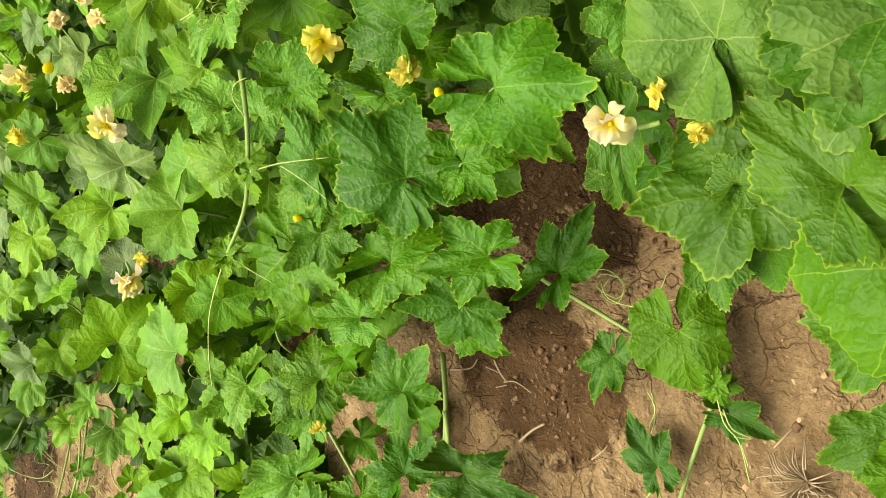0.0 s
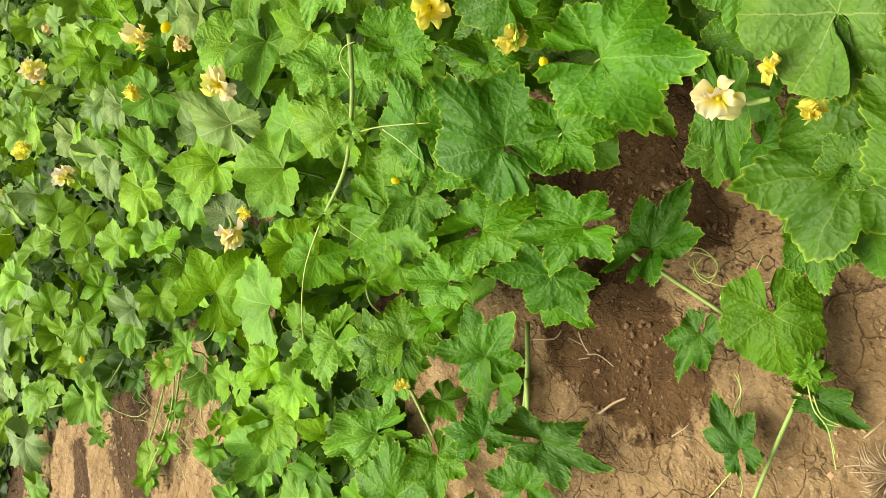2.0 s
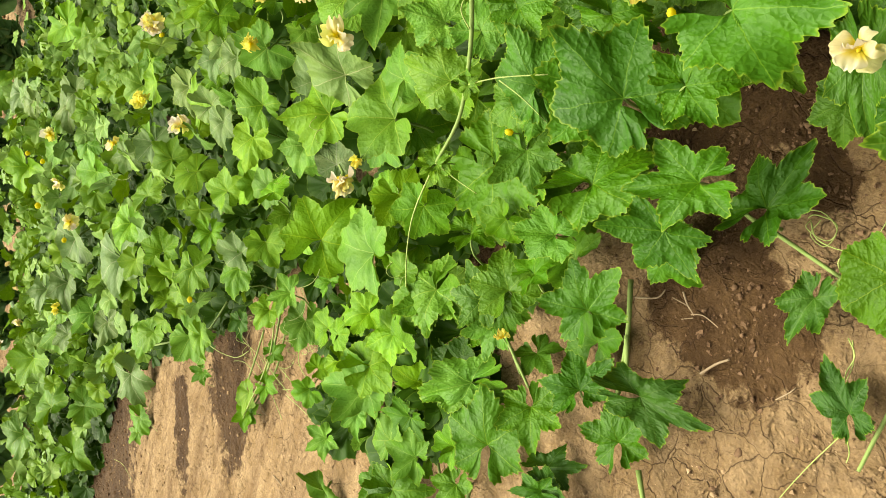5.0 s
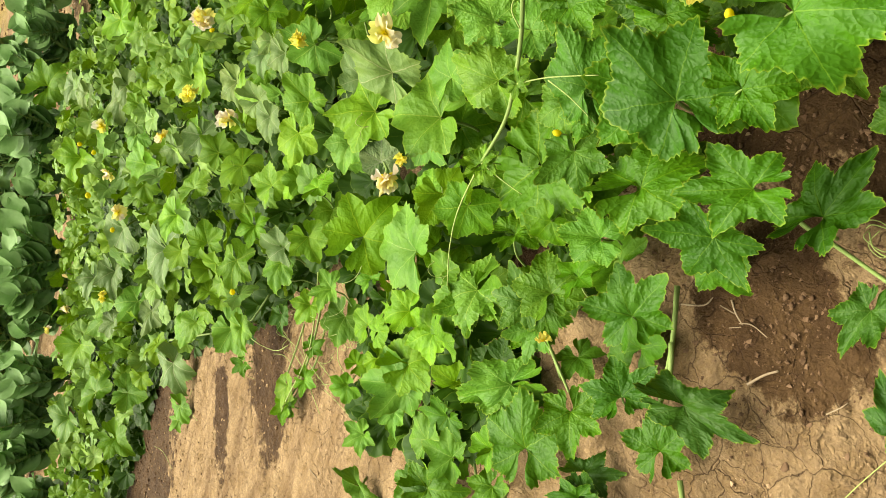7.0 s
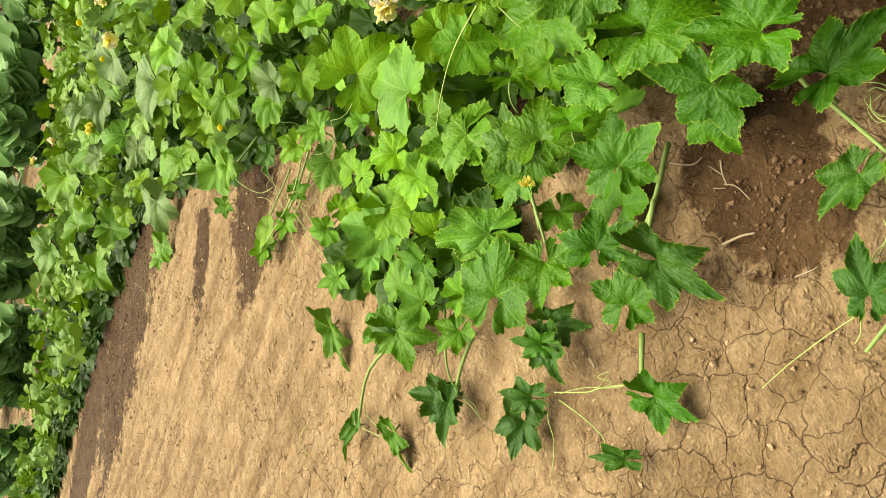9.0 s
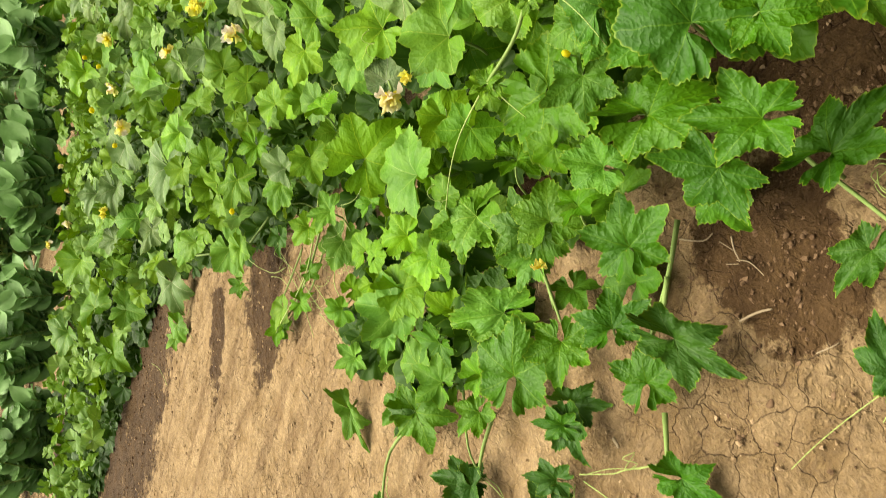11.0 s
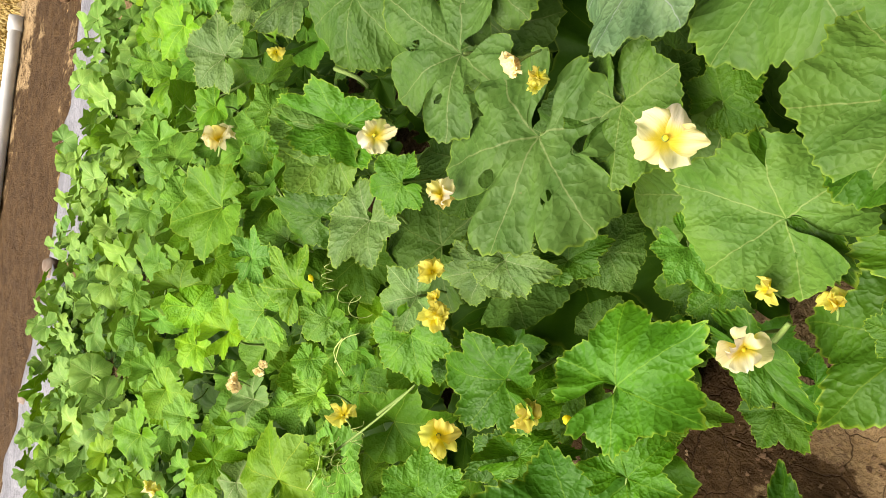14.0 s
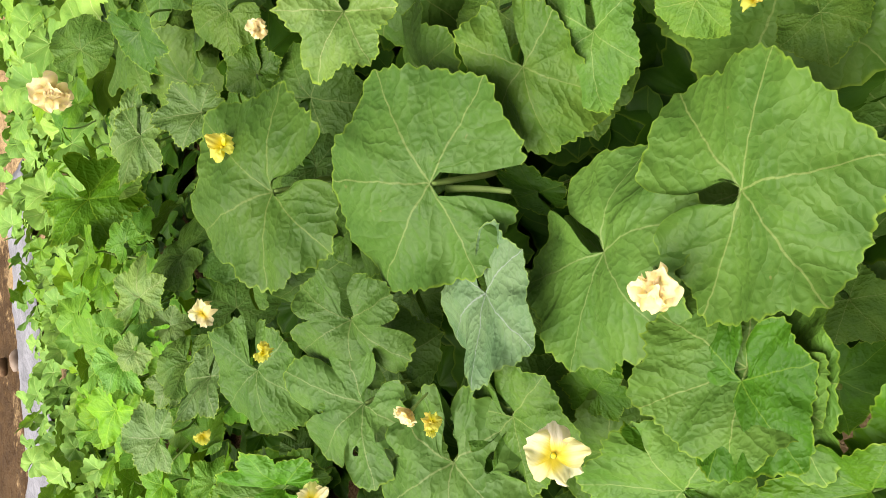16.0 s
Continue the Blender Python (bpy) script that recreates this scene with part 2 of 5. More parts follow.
# patches of darker soil, moist ones and vine shade painted in: centre, radii, turn
WET_AND_SHADED = [(-0.25, 0.72, 0.80, 0.50, 0, 0.38), (0.05, 0.42, 0.34, 0.22, 0, 0.5), (-0.02, 0.70, 0.22, 0.12, 0, 0.25), (-0.15, 0.93, 0.17, 0.16, 20), (-0.22, 0.83, 0.15, 0.14, 0), (0.10, 0.82, 0.06, 0.06, 0), (0.28, 1.08, 0.27, 0.24, 0),
       (-3.15, 4.25, 1.35, 0.42, 17), (-2.15, 3.33, 0.32, 0.10, 37), (-1.6, 2.95, 0.40, 0.22, 40), (-4.8, 4.2, 1.6, 0.25, 14), (2.35, 6.15, 3.6, 0.80, -31),
       # first six: vine shade painted into the soil; last: dark tilled ground
       (0.35, 1.85, 1.0, 0.42, 0), (0.3, 2.9, 1.15, 0.7, 0), (2.0, 2.4, 1.5, 1.7, 0), (1.25, 0.6, 0.75, 0.8, 0), (-0.8, 4.4, 1.6, 0.8, -35), (-3.6, 5.3, 2.2, 0.5, -12), (-4.5, 14.6, 6.5, 2.6, 25)]
M_LEAF = leaf_material("leaf_blade", False, 0.27, 0.34, 0.62, 0.09)
M_OLD = leaf_material("mature_leaf_blade", False, 0.30, 0.26, 0.4, 0.09, 0.35, 0.975)
M_MID = leaf_material("leaf_blade_small", False, 0.20, 0.26, 0.5, 0.14)
M_FAR = leaf_material("leaf_blade_far", True, 0.12, 0.24, 0.4, 0.14)
M_SAGE = leaf_material("leaf_blade_sage", True, 0.12, 0.24, 0.4, 0.14, 0.72)
# lower leaves: a darkened copy with the canopy's shade in its colour
M_LOW_SHADED = leaf_material("leaf_blade_low_shaded", True, 0.05, 0.2, 0.3, 0.04, None)
M_PETAL, M_FADED = petal_material(), faded_material()
M_STEM = stem_material("stem", (0.25, 0.42, 0.08), (0.42, 0.58, 0.18))
M_TENDRIL = stem_material("tendril", (0.48, 0.66, 0.16), (0.64, 0.78, 0.26))
M_STRAW = stem_material("straw", (0.42, 0.31, 0.17), (0.62, 0.50, 0.32))
M_SOIL = soil_material()
M_CLOD = plain_material("clod", (0.17, 0.10, 0.052), (0.32, 0.205, 0.115), 30.0, 0.92, 0.15, 0.8)
M_CRUMB = plain_material("soil_crumb", (0.44, 0.29, 0.145), (0.70, 0.50, 0.285), 24.0, 0.92, 0.15, 0.8)
M_STONE = plain_material("stone", (0.30, 0.22, 0.16), (0.46, 0.37, 0.29), 14.0, 0.8, 0.3)
M_PIPE = plain_material("white_plastic", (1.0, 1.0, 0.95), (1.15, 1.15, 1.1), 6.0, 0.4, 0.5, 0.1)
M_FILM = plain_material("mulch_film", (0.25, 0.255, 0.28), (0.40, 0.405, 0.44), 5.0, 0.42, 0.4, 0.9, 0.02)
M_BUSHLIGHT = plain_material("weed_leaf", (0.20, 0.36, 0.10), (0.38, 0.54, 0.19), 9.0, 0.6, 0.3, 0.4)
M_HAY = plain_material("dry_grass", (0.56, 0.41, 0.12), (0.82, 0.62, 0.25), 7.0, 0.8, 0.2, 0.4)
M_BOARD = plain_material("weathered_timber", (0.40, 0.35, 0.28), (0.56, 0.51, 0.43), 12.0, 0.85, 0.2, 0.6)
M_BUSH = plain_material("dark_leaf", (0.24, 0.50, 0.13), (0.42, 0.74, 0.25), 7.0, 0.55, 0.3, 0.3, 0.004, 0.0, 0.25)


# ---- mesh helpers
def mesh_of(name, verts, faces, material, blade=None, smooth=True):
    me = bpy.data.meshes.new(name)
    me.from_pydata([tuple(v) for v in verts], [], faces)
    if blade is not None:
        a = me.attributes.new("blade", "FLOAT_VECTOR", "POINT")
        a.data.foreach_set("vector", np.asarray(blade, np.float32).ravel())
    if smooth:
        me.polygons.foreach_set("use_smooth", np.ones(len(me.polygons), bool))
    me.materials.append(material)
    me.update()
    return me


def part(name, me, parent, m=None, label="", color=None, kind=""):
    ob = new(name, me)
    ob.parent = parent
    if m is not None:
        ob.matrix_basis = m
    if color is not None:
        ob.color = (*color, 1)
    return tagged(ob, label, "", "", kind)


def thing(name, label, category, x=0.0, y=0.0, z=0.0, group="", me=None):
    ob = new(name, me)
    ob.location = (x, y, z)
    return tagged(ob, label, category, group)


def tube(points, radius, taper=1.0, sides=6, closed=True):
    """Verts and faces of a round tube through points, smoothed."""
    pts = [Vector(p) for p in points]
    if len(pts) > 2:
        out = []
        for i in range(len(pts) - 1):
            p0, p1, p2, p3 = pts[max(i - 1, 0)], pts[i], pts[i + 1], pts[min(i + 2, len(pts) - 1)]
            for j in range(4):
                t = j / 4
                out.append(0.5 * (2 * p1 + (p2 - p0) * t + (2 * p0 - 5 * p1 + 4 * p2 - p3) * t * t + (3 * p1 - p0 - 3 * p2 + p3) * t ** 3))
        pts = out + [pts[-1]]
    verts, faces, n = [], [], len(pts)
    for i, p in enumerate(pts):
        d = (pts[min(i + 1, n - 1)] - pts[max(i - 1, 0)]).normalized()
        u = d.orthogonal().normalized() if i == 0 else (u - d * u.dot(d)).normalized()
        w, r = d.cross(u), radius * (1 + (taper - 1) * i / max(n - 1, 1))
        for s in range(sides):
            a = 2 * math.pi * s / sides
            verts.append(p + r * (u * math.cos(a) + w * math.sin(a)))
    for i in range(n - 1):
        for s in range(sides):
            faces.append((i * sides + s, i * sides + (s + 1) % sides, (i + 1) * sides + (s + 1) % sides, (i + 1) * sides + s))
    if closed:
        faces += [tuple(range(sides))[::-1], tuple((n - 1) * sides + s for s in range(sides))]
    return verts, faces


def lump(seed, sub=2, rough=0.35):
    """An uneven stone or clod of unit radius."""
    bm = bmesh.new()
    bmesh.ops.create_icosphere(bm, subdivisions=sub, radius=1)
    for v in bm.verts:
        v.co *= 1 + rough * (noise.noise(v.co * 1.3 + Vector((seed * 7.1, 0, 0))) + 0.4 * noise.noise(v.co * 3.1 + Vector((0, seed * 3.3, 0))))
    verts, faces = [v.co.copy() for v in bm.verts], [tuple(v.index for v in f.verts) for f in bm.faces]
    bm.free()
    return verts, faces


# ---- shape of the land
def land(x, y):
    """Height of the soil."""
    rise = max(0.0, y - 4.2)
    z = 0.085 * rise * rise / (rise + 0.8)
    return z + 0.012 * noise.noise(Vector((x * 1.7, y * 1.7, 3.0)))


def top(x, y):
    """Height of the upper leaves of the vines."""
    u, v = min(max(x, -3.0), 2.2), min(max(y, 0.2), 4.8)
    h = 0.0194 + 0.5618 * u + 0.3253 * v - 0.0826 * u * u - 0.1806 * u * v - 0.0672 * v * v
    return land(x, y) + min(max(h, 0.07 + 0.24 * min(max((x - 0.2) / 0.5, 0), 1)), 0.62)


# ---- ground: one sheet to the horizon, finer near the walk
def build_ground():
    xs = np.concatenate([[-900, -300, -100, -40, -20, -12, -8], np.arange(-6, -2.6, 0.05), np.arange(-2.6, 0.5, 0.016), np.arange(0.5, 5.01, 0.06), [6, 8, 12, 20, 40, 100, 300, 900]])
    ys = np.concatenate([[-900, -300, -100, -30, -10, -4, -2], np.arange(-1, 0.3, 0.06), np.arange(0.3, 3.9, 0.016), np.arange(3.9, 8.01, 0.05), [9, 10.5, 13, 17, 25, 40, 80, 150, 300, 900]])
    verts, faces, w = [], [], len(xs)
    for y in ys:
        for x in xs:
            near = -6 <= x <= 5 and -1 <= y <= 8
            z = land(float(x), min(float(y), 60.0))
            if near:
                q = Vector((float(x) * 9, float(y) * 9, 0))
                z += 0.010 * noise.noise(q) + 0.008 * noise.noise(q * 2.3) + 0.007 * noise.noise(q * 4.3) + 0.004 * noise.noise(q * 8.7)
            verts.append((x, y, z))
    for j in range(len(ys) - 1):
        for i in range(w - 1):
            faces.append((j * w + i, j * w + i + 1, (j + 1) * w + i + 1, (j + 1) * w + i))
    tagged(new("ground", mesh_of("ground", verts, faces, M_SOIL)), "dry tan cracked garden soil, darker in moist patches and in painted shade under the vines", "soil", "", "structure")


build_ground()


# holes that insects have left in some of the finger-lobed leaves
HOLES = [(0.30, 0.42, 0.075), (-0.34, 0.36, 0.06), (-0.42, -0.05, 0.08)]


# ---- leaf blades, in units of the length from stalk to tip
def blade(style, seed, rings, step, relief=1.0):
    rnd = random.Random(seed * 31 + ord(style))
    point, depth, power, reach, teeth, wave = {  # half angle of a lobe's tip, cut between lobes, its sharpness, reach of the lobes
        "s": (42, 0.20, 2.2, (1.0, 0.92, 0.72), 0.055, 0.040),
        "m": (55, 0.16, 3.5, (1.0, 0.93, 0.76), 0.050, 0.036),
        "r": (72, 0.11, 2.5, (1.0, 0.97, 0.84), 0.030, 0.04),
        "f": (78, 0.44, 4.0, (1.0, 0.98, 0.76), 0.024, 0.045),
    }[style]
    arms = [[a * rnd.uniform(0.90, 1.10) for a in reach] for _ in (0, 1)]
    arms[1][0] = arms[0][0]
    cuts = [rnd.uniform(0.7, 1.2) for _ in range(8)]
    bends = [rnd.uniform(-0.45, 0.25) for _ in range(9)]
    ph = [rnd.uniform(0, 6.28) for _ in range(6)]
    cup, fold = rnd.uniform(-0.14, 0.10), rnd.uniform(-0.06, 0.12 if style == "r" else 0.28)
    lean = rnd.uniform(-0.22, 0.22)
    shut = {"s": 172, "m": 170, "r": rnd.choice((168, 174, 178)), "f": 172}[style]
    lips, rims = rnd.uniform(0.3, 0.95) if style in "sm" else rnd.uniform(0.02, 0.22), [rnd.uniform(-0.3, 1.0) for _ in range(12)]
    angles = np.arange(-shut, shut + 0.01, step)
    verts, faces, uv = [], [], []
    for a in angles:
        m, hand = abs(a) / 60, int(a < 0)
        i = min(int(m), 2)
        f = m - i
        env = arms[hand][i] * (1 - f) + (arms[hand][i + 1] if i < 2 else arms[hand][2] * 0.86) * f
        off = abs(m - round(m)) * 2 if m < 2.5 else 2 * (m - 2) * 0.35
        cut = depth * cuts[int((a + 180) // 60)] * (1.0, 0.9, 0.3)[i]
        edge = env * math.sin(radians(point)) / math.sin(radians(180 - point - 30 * min(off, 1))) * (1 - cut * min(off, 1) ** power)
        saw = (a * 0.088 + 0.35 * math.sin(a * 0.11 + ph[3])) % 1
        edge *= 1 + teeth * (abs(saw - 0.35) * 2 - 0.6) + 0.5 * teeth * math.sin(a * 0.9 + ph[4])
        edge *= 1 + 0.09 * noise.noise(Vector((a * 0.045, seed * 3.7, 0)))
        if m > 2.72:
            edge *= 1 - 0.45 * ((m - 2.72) / 0.18) ** 2
        t = radians(a)
        w = (a + 180) / 45
        bend = bends[int(w)] * (1 - w % 1) + bends[min(int(w) + 1, 8)] * (w % 1)
        w = (a + 180) / 32
        rim = rims[int(w)] * (1 - w % 1) + rims[min(int(w) + 1, 11)] * (w % 1)
        for j in range(rings + 1):
            g = (j / rings) ** 0.8
            r = edge * g
            t = radians(a) * (1 - 0.32 * math.exp(-(r / 0.17) ** 2))
            x, y = r * math.sin(t), r * math.cos(t)
            z = cup * r * r + fold * abs(x) * (1 - 0.5 * r) + lean * x * abs(y) + bend * max(0, r - 0.3) ** 2 * 1.7 - 0.09 * math.exp(-6.5 * r)
            z += lips * max(0, (abs(a) - 125) / 50) ** 1.5 * r * (1.0 if hand else 0.65)
            z += wave * g * g * (math.sin(3 * t + ph[0]) + 0.7 * math.sin(7 * t + ph[1]) + 0.6 * g * math.sin(13 * t + ph[2]))
            z += 0.07 * rim * max(0, g - 0.78) / 0.22 * (g > 0.78)
            z += 0.022 * min(off, 1) * min(1, 2.5 * r) * (1 - 0.5 * g)
            z += 0.016 * noise.noise(Vector((x * 7 + seed, y * 7, 1.0))) + 0.10 * noise.noise(Vector((x * 1.6, y * 1.6, seed * 2.7)))
            verts.append((x, y, z * relief))
            uv.append((x, y, g))
    w = rings + 1
    eaten = {}
    for i, (x, y, _) in enumerate(verts if style == "f" and seed % 2 == 0 else []):
        for hx, hy, hr in HOLES:
            ang = math.atan2(y - hy, (x - hx) * 1.3)
            hr *= 1 + 0.16 * math.sin(2 * ang + seed) + 0.1 * math.sin(5 * ang + hx * 20)
            if math.hypot((x - hx) * 1.3, y - hy) < hr:
                eaten[i] = (hx, hy, hr, ang)
    for k in range(len(angles) - 1):
        faces.append((k * w, k * w + 1, (k + 1) * w + 1))
        for j in range(1, rings):
            face = (k * w + j, k * w + j + 1, (k + 1) * w + j + 1, (k + 1) * w + j)
            if not all(i in eaten for i in face):
                faces.append(face)
    for i, (hx, hy, hr, ang) in eaten.items():
        verts[i] = (hx + hr * math.cos(ang) / 1.3, hy + hr * math.sin(ang), verts[i][2])
    return verts, faces, uv


BLADES = {}
for s in "smrf":
    rings, step = (22, 1.2) if s == "f" else (8, 1.7)
    shapes = [blade(s, k, rings, step) for k in range(6)]
    BLADES[s] = [mesh_of("leaf", v, f, M_OLD if s in "rf" else M_LEAF, uv) for v, f, uv in shapes]
PLAIN = {s: [mesh_of("leaf", *blade(s, k, 5, 3.6, 1.0)[:2], M_OLD if s == "r" else M_MID, blade(s, k, 5, 3.6, 1.0)[2]) for k in range(6)] for s in "smr"}
COARSE = [blade(s, k, 3, 5.0, 0.95) for s in "mmr" for k in range(5)]
UNDER = [blade(s, k, 2, 4.5, 0.9) for s in "smr" for k in range(4)]
STALKS = [mesh_of("petiole", *tube([(0, 0, -0.175), (0.02 * k, -0.12, -0.4), (0.05, -0.2 - 0.05 * k, -0.8), (0.1 * k, -0.15, -1.3)], 0.024, 1.3, 6), M_STEM) for k in (-1, 0, 1)]
TINTS = {"s": (0.46, 0.70, 0.36), "m": (0.56, 0.80, 0.42), "r": (0.84, 0.76, 2.3), "f": (0.90, 0.79, 2.9), "p": (1.08, 0.82, 7.5), "y": (2.1, 0.85, 0.7), "t": (1.0, 1.05, 0.8), "g": (0.55, 0.66, 0.7), "v": (1.16, 0.92, 4.2), "c": (0.95, 0.98, 0.7), "G": (0.60, 0.72, 0.7), "B": (0.72, 0.84, 0.6), "d": (0.42, 0.56, 0.9), "R": (1.01, 0.88, 3.0), "F": (1.02, 0.87, 3.5)}

# ---- vines: where each one roots
ROOTS = [(-0.55, 1.45), (0.0, 1.25), (0.3, 1.5), (0.05, 0.70), (0.55, 0.75), (0.85, 0.75), (1.0, 1.3), (-0.3, 2.1), (0.45, 2.3), (1.5, 2.2),
         (-1.1, 3.3), (0.0, 3.6), (1.6, 3.4), (-2.4, 4.9), (-0.8, 5.0), (0.4, 4.8), (-4.2, 6.0), (2.6, 1.6)]


def vine_label(x, y):
    if y < 0.9 and x > 0.4:
        return "gourd vine with very large rounded sage-green leaves"
    if y < 1.6 and x < 0.2:
        return "gourd vine with sharply lobed leaves trailing onto bare soil"
    if y < 2.5:
        return "sprawling gourd vine with lobed green leaves and yellow flowers"
    return "dense low gourd vine with many small yellow flowers"


VINES = [thing("gourd_vine", vine_label(x, y), "vine", x, y, land(x, y), "gourd vines") for x, y in ROOTS]
TAKEN = []  # plan and reach of the leaves placed one by one


def vine_at(x, y):
    return min(VINES, key=lambda v: (v.location.x - x) ** 2 + (v.location.y - y) ** 2)


def shade(style, x, y):
    """Leaves differ: some yellower and paler, some deeper; further up the bed they get lighter, vivid or greyish sage.
    """
    warm, light = random.uniform(-1, 1) * (0.4 if style in "rfpygvcdRFGB" else 1), random.uniform(0.82, 1.14)
    r, g, b = TINTS[style]
    up_bed = min(max((y - 1.05) / 0.75, 0), 1)
    old = min(max((x - 0.3) / 0.3, 0), 1) * min(max((1.15 - y) / 0.3, 0), 1)
    if style in "sm":
        r, g, b = r + (0.68 - r) * old, g + (0.71 - g) * old, b + (1.4 - b) * old
    if x > 0.9:
        light *= 0.86
    if style in "sm" or (style == "r" and y > 1.3):
        r, g, b = TINTS["m"] if style == "r" else (r, g, b)
        u, v, w = random.choice(((1.65, 0.85, 5.5), (1.85, 0.95, 6.0), (1.7, 0.9, 1.2), (1.9, 1.05, 1.2), (1.35, 0.8, 1.2))[:2 if x > 0.9 and random.random() < 0.75 else 5])
        r, g, b = r * (1 + u * up_bed), g * (1 + v * up_bed), b * (1 + w * up_bed)
    elif style in "tv":
        r, g, b = r * (1 + 0.5 * up_bed), g * (1 + 0.38 * up_bed), b * (1 + 0.6 * up_bed)
    elif style == "p":
        r, g, b = r * (1 + 1.2 * up_bed), g * (1 + 0.9 * up_bed), b * (1 + 0.8 * up_bed)
    return (r * light * (1 + 0.07 * warm), g * light, b * light * (1 - 0.25 * warm))


def leaf(x, y, z, rx, ry, rz, size, style="m", wide=None):
    v = vine_at(x, y)
    c = shade(style, x, y)
    k = 2 * random.randrange(3) + (style == "f") if style in "fF" else random.randrange(6)  # even finger-lobed blades have holes
    style = {"p": "r", "y": "m", "t": "s" if y < 1.5 else "m", "g": "m", "v": "m", "c": "r", "d": "s", "R": "r", "F": "f", "G": "r", "B": "r"}.get(style, style)
    wide = wide or random.uniform(0.92, 1.08)
    m = Matrix.Translation(-v.location) @ pose(x, y, z, rx, ry, rz) @ Matrix.Diagonal((size * wide, size, size, 1))
    me = (PLAIN if y > 1.6 and style in PLAIN else BLADES)[style][k]
    ob = part("leaf", me, v, m, "", c)
    part("petiole", STALKS[k % 3], ob, Matrix.Translation((0, 0, me.vertices[0].co.z + 0.155)))
    TAKEN.append((x, y, size))


# the leaves that stand out, one by one
leaf(0.37, 1.13, 0.19, 12, 6, 20, 0.12, "g")
leaf(0.30, 1.10, 0.17, 8, -10, -120, 0.11, "g")
leaf(0.305, 0.857, 0.383, -19, 2, -166, 0.156, "m", 0.80)
leaf(0.131, 1.022, 0.347, 27, 11, -24, 0.166, "m", 0.80)
leaf(0.183, 0.915, 0.338, -20, 12, -156, 0.102, "s", 0.92)
leaf(-0.046, 1.126, 0.231, -18, 0, -128, 0.151, "m", 0.76)
leaf(0.046, 0.873, 0.268, 23, -2, 27, 0.137, "s", 0.70)
leaf(-0.066, 0.930, 0.226, -8, -32, 78, 0.101, "s", 1.30)
leaf(0.031, 0.838, 0.110, -10, 5, -100, 0.147, "s", 0.65)
leaf(-0.297, 1.069, 0.171, 14, 18, -46, 0.130, "s", 0.98)
leaf(0.013, 0.601, 0.100, -0, -12, 117, 0.098, "c", 0.91)
leaf(-0.082, 0.720, 0.055, 7, -3, 85, 0.093, "d", 0.70)
leaf(-0.228, 0.588, 0.050, 3, 4, -41, 0.094, "d", 0.64)
leaf(-0.095, 0.508, 0.040, -12, -3, 177, 0.077, "d", 0.65)
leaf(0.293, 0.681, 0.311, -11, -2, 109, 0.115, "g", 0.50)
leaf(0.256, 0.504, 0.279, 7, 1, 30, 0.145, "g", 0.94)
leaf(0.259, 0.504, 0.301, 8, 3, -99, 0.048, "g", 1.04)
leaf(0.156, 0.538, 0.224, -5, -4, 122, 0.077, "g", 0.70)
leaf(0.096, 1.226, 0.357, 20, 14, -46, 0.125, "m", 0.76)
leaf(0.080, 1.229, 0.332, 3, -24, 103, 0.089, "m", 0.82)
leaf(-0.037, 1.273, 0.281, -19, -31, 126, 0.106, "s", 0.96)
leaf(-0.101, 1.671, 0.357, 27, 6, 22, 0.140, "m", 0.95)
leaf(0.149, 1.525, 0.390, 36, 4, 6, 0.101, "m", 0.80)
leaf(0.036, 1.484, 0.363, 35, 1, -1, 0.134, "m", 0.70)
leaf(0.167, 1.754, 0.422, 9, -26, 113, 0.133, "s", 1.03)
leaf(-0.064, 1.896, 0.390, 36, -1, -18, 0.156, "v", 0.65)
leaf(-0.176, 1.954, 0.378, 26, 2, 32, 0.145, "t", 0.95)
leaf(0.158, 1.399, 0.388, -10, 24, -108, 0.088, "m", 0.92)
leaf(0.224, 1.303, 0.396, -19, 8, -157, 0.081, "m", 1.00)
leaf(0.254, 1.108, 0.352, -27, 4, 168, 0.109, "m", 0.46)
leaf(0.265, 1.148, 0.342, 25, -11, 11, 0.081, "g", 0.81)
leaf(0.282, 0.856, 0.295, -21, -7, 148, 0.101, "g", 0.71)
leaf(-0.498, 1.769, 0.243, 13, -7, 9, 0.147, "m", 1.00)
leaf(-0.482, 1.617, 0.230, 22, -4, -13, 0.082, "m", 0.81)
leaf(-0.471, 1.515, 0.202, 25, 8, 52, 0.150, "m", 0.75)
leaf(-0.493, 1.521, 0.195, 12, -25, 111, 0.124, "s", 0.91)
leaf(-0.415, 1.343, 0.196, 24, 5, 17, 0.102, "s", 1.01)
leaf(-0.355, 1.275, 0.195, 5, 29, -47, 0.094, "m", 1.11)
leaf(-0.403, 1.305, 0.173, -5, -12, 127, 0.094, "m", 0.79)
leaf(-0.179, 1.176, 0.221, 26, 2, 14, 0.090, "m", 0.77)
leaf(-0.455, 1.309, 0.164, 10, -14, 100, 0.111, "s", 0.76)
leaf(-0.688, 1.442, 0.061, 18, -7, -10, 0.144, "g", 0.69)
leaf(-0.697, 1.419, 0.083, 34, -2, 48, 0.132, "m", 0.59)
leaf(-0.885, 1.815, 0.106, -26, 3, -130, 0.134, "m", 0.96)
leaf(-0.685, 1.785, 0.183, 28, 6, 46, 0.097, "m", 0.90)
leaf(-0.702, 1.698, 0.147, 8, -4, 52, 0.103, "m", 1.05)
leaf(-0.954, 1.810, 0.097, 32, 9, 32, 0.170, "s", 0.90)
leaf(-0.930, 1.604, 0.069, 7, -26, 79, 0.099, "s", 1.15)
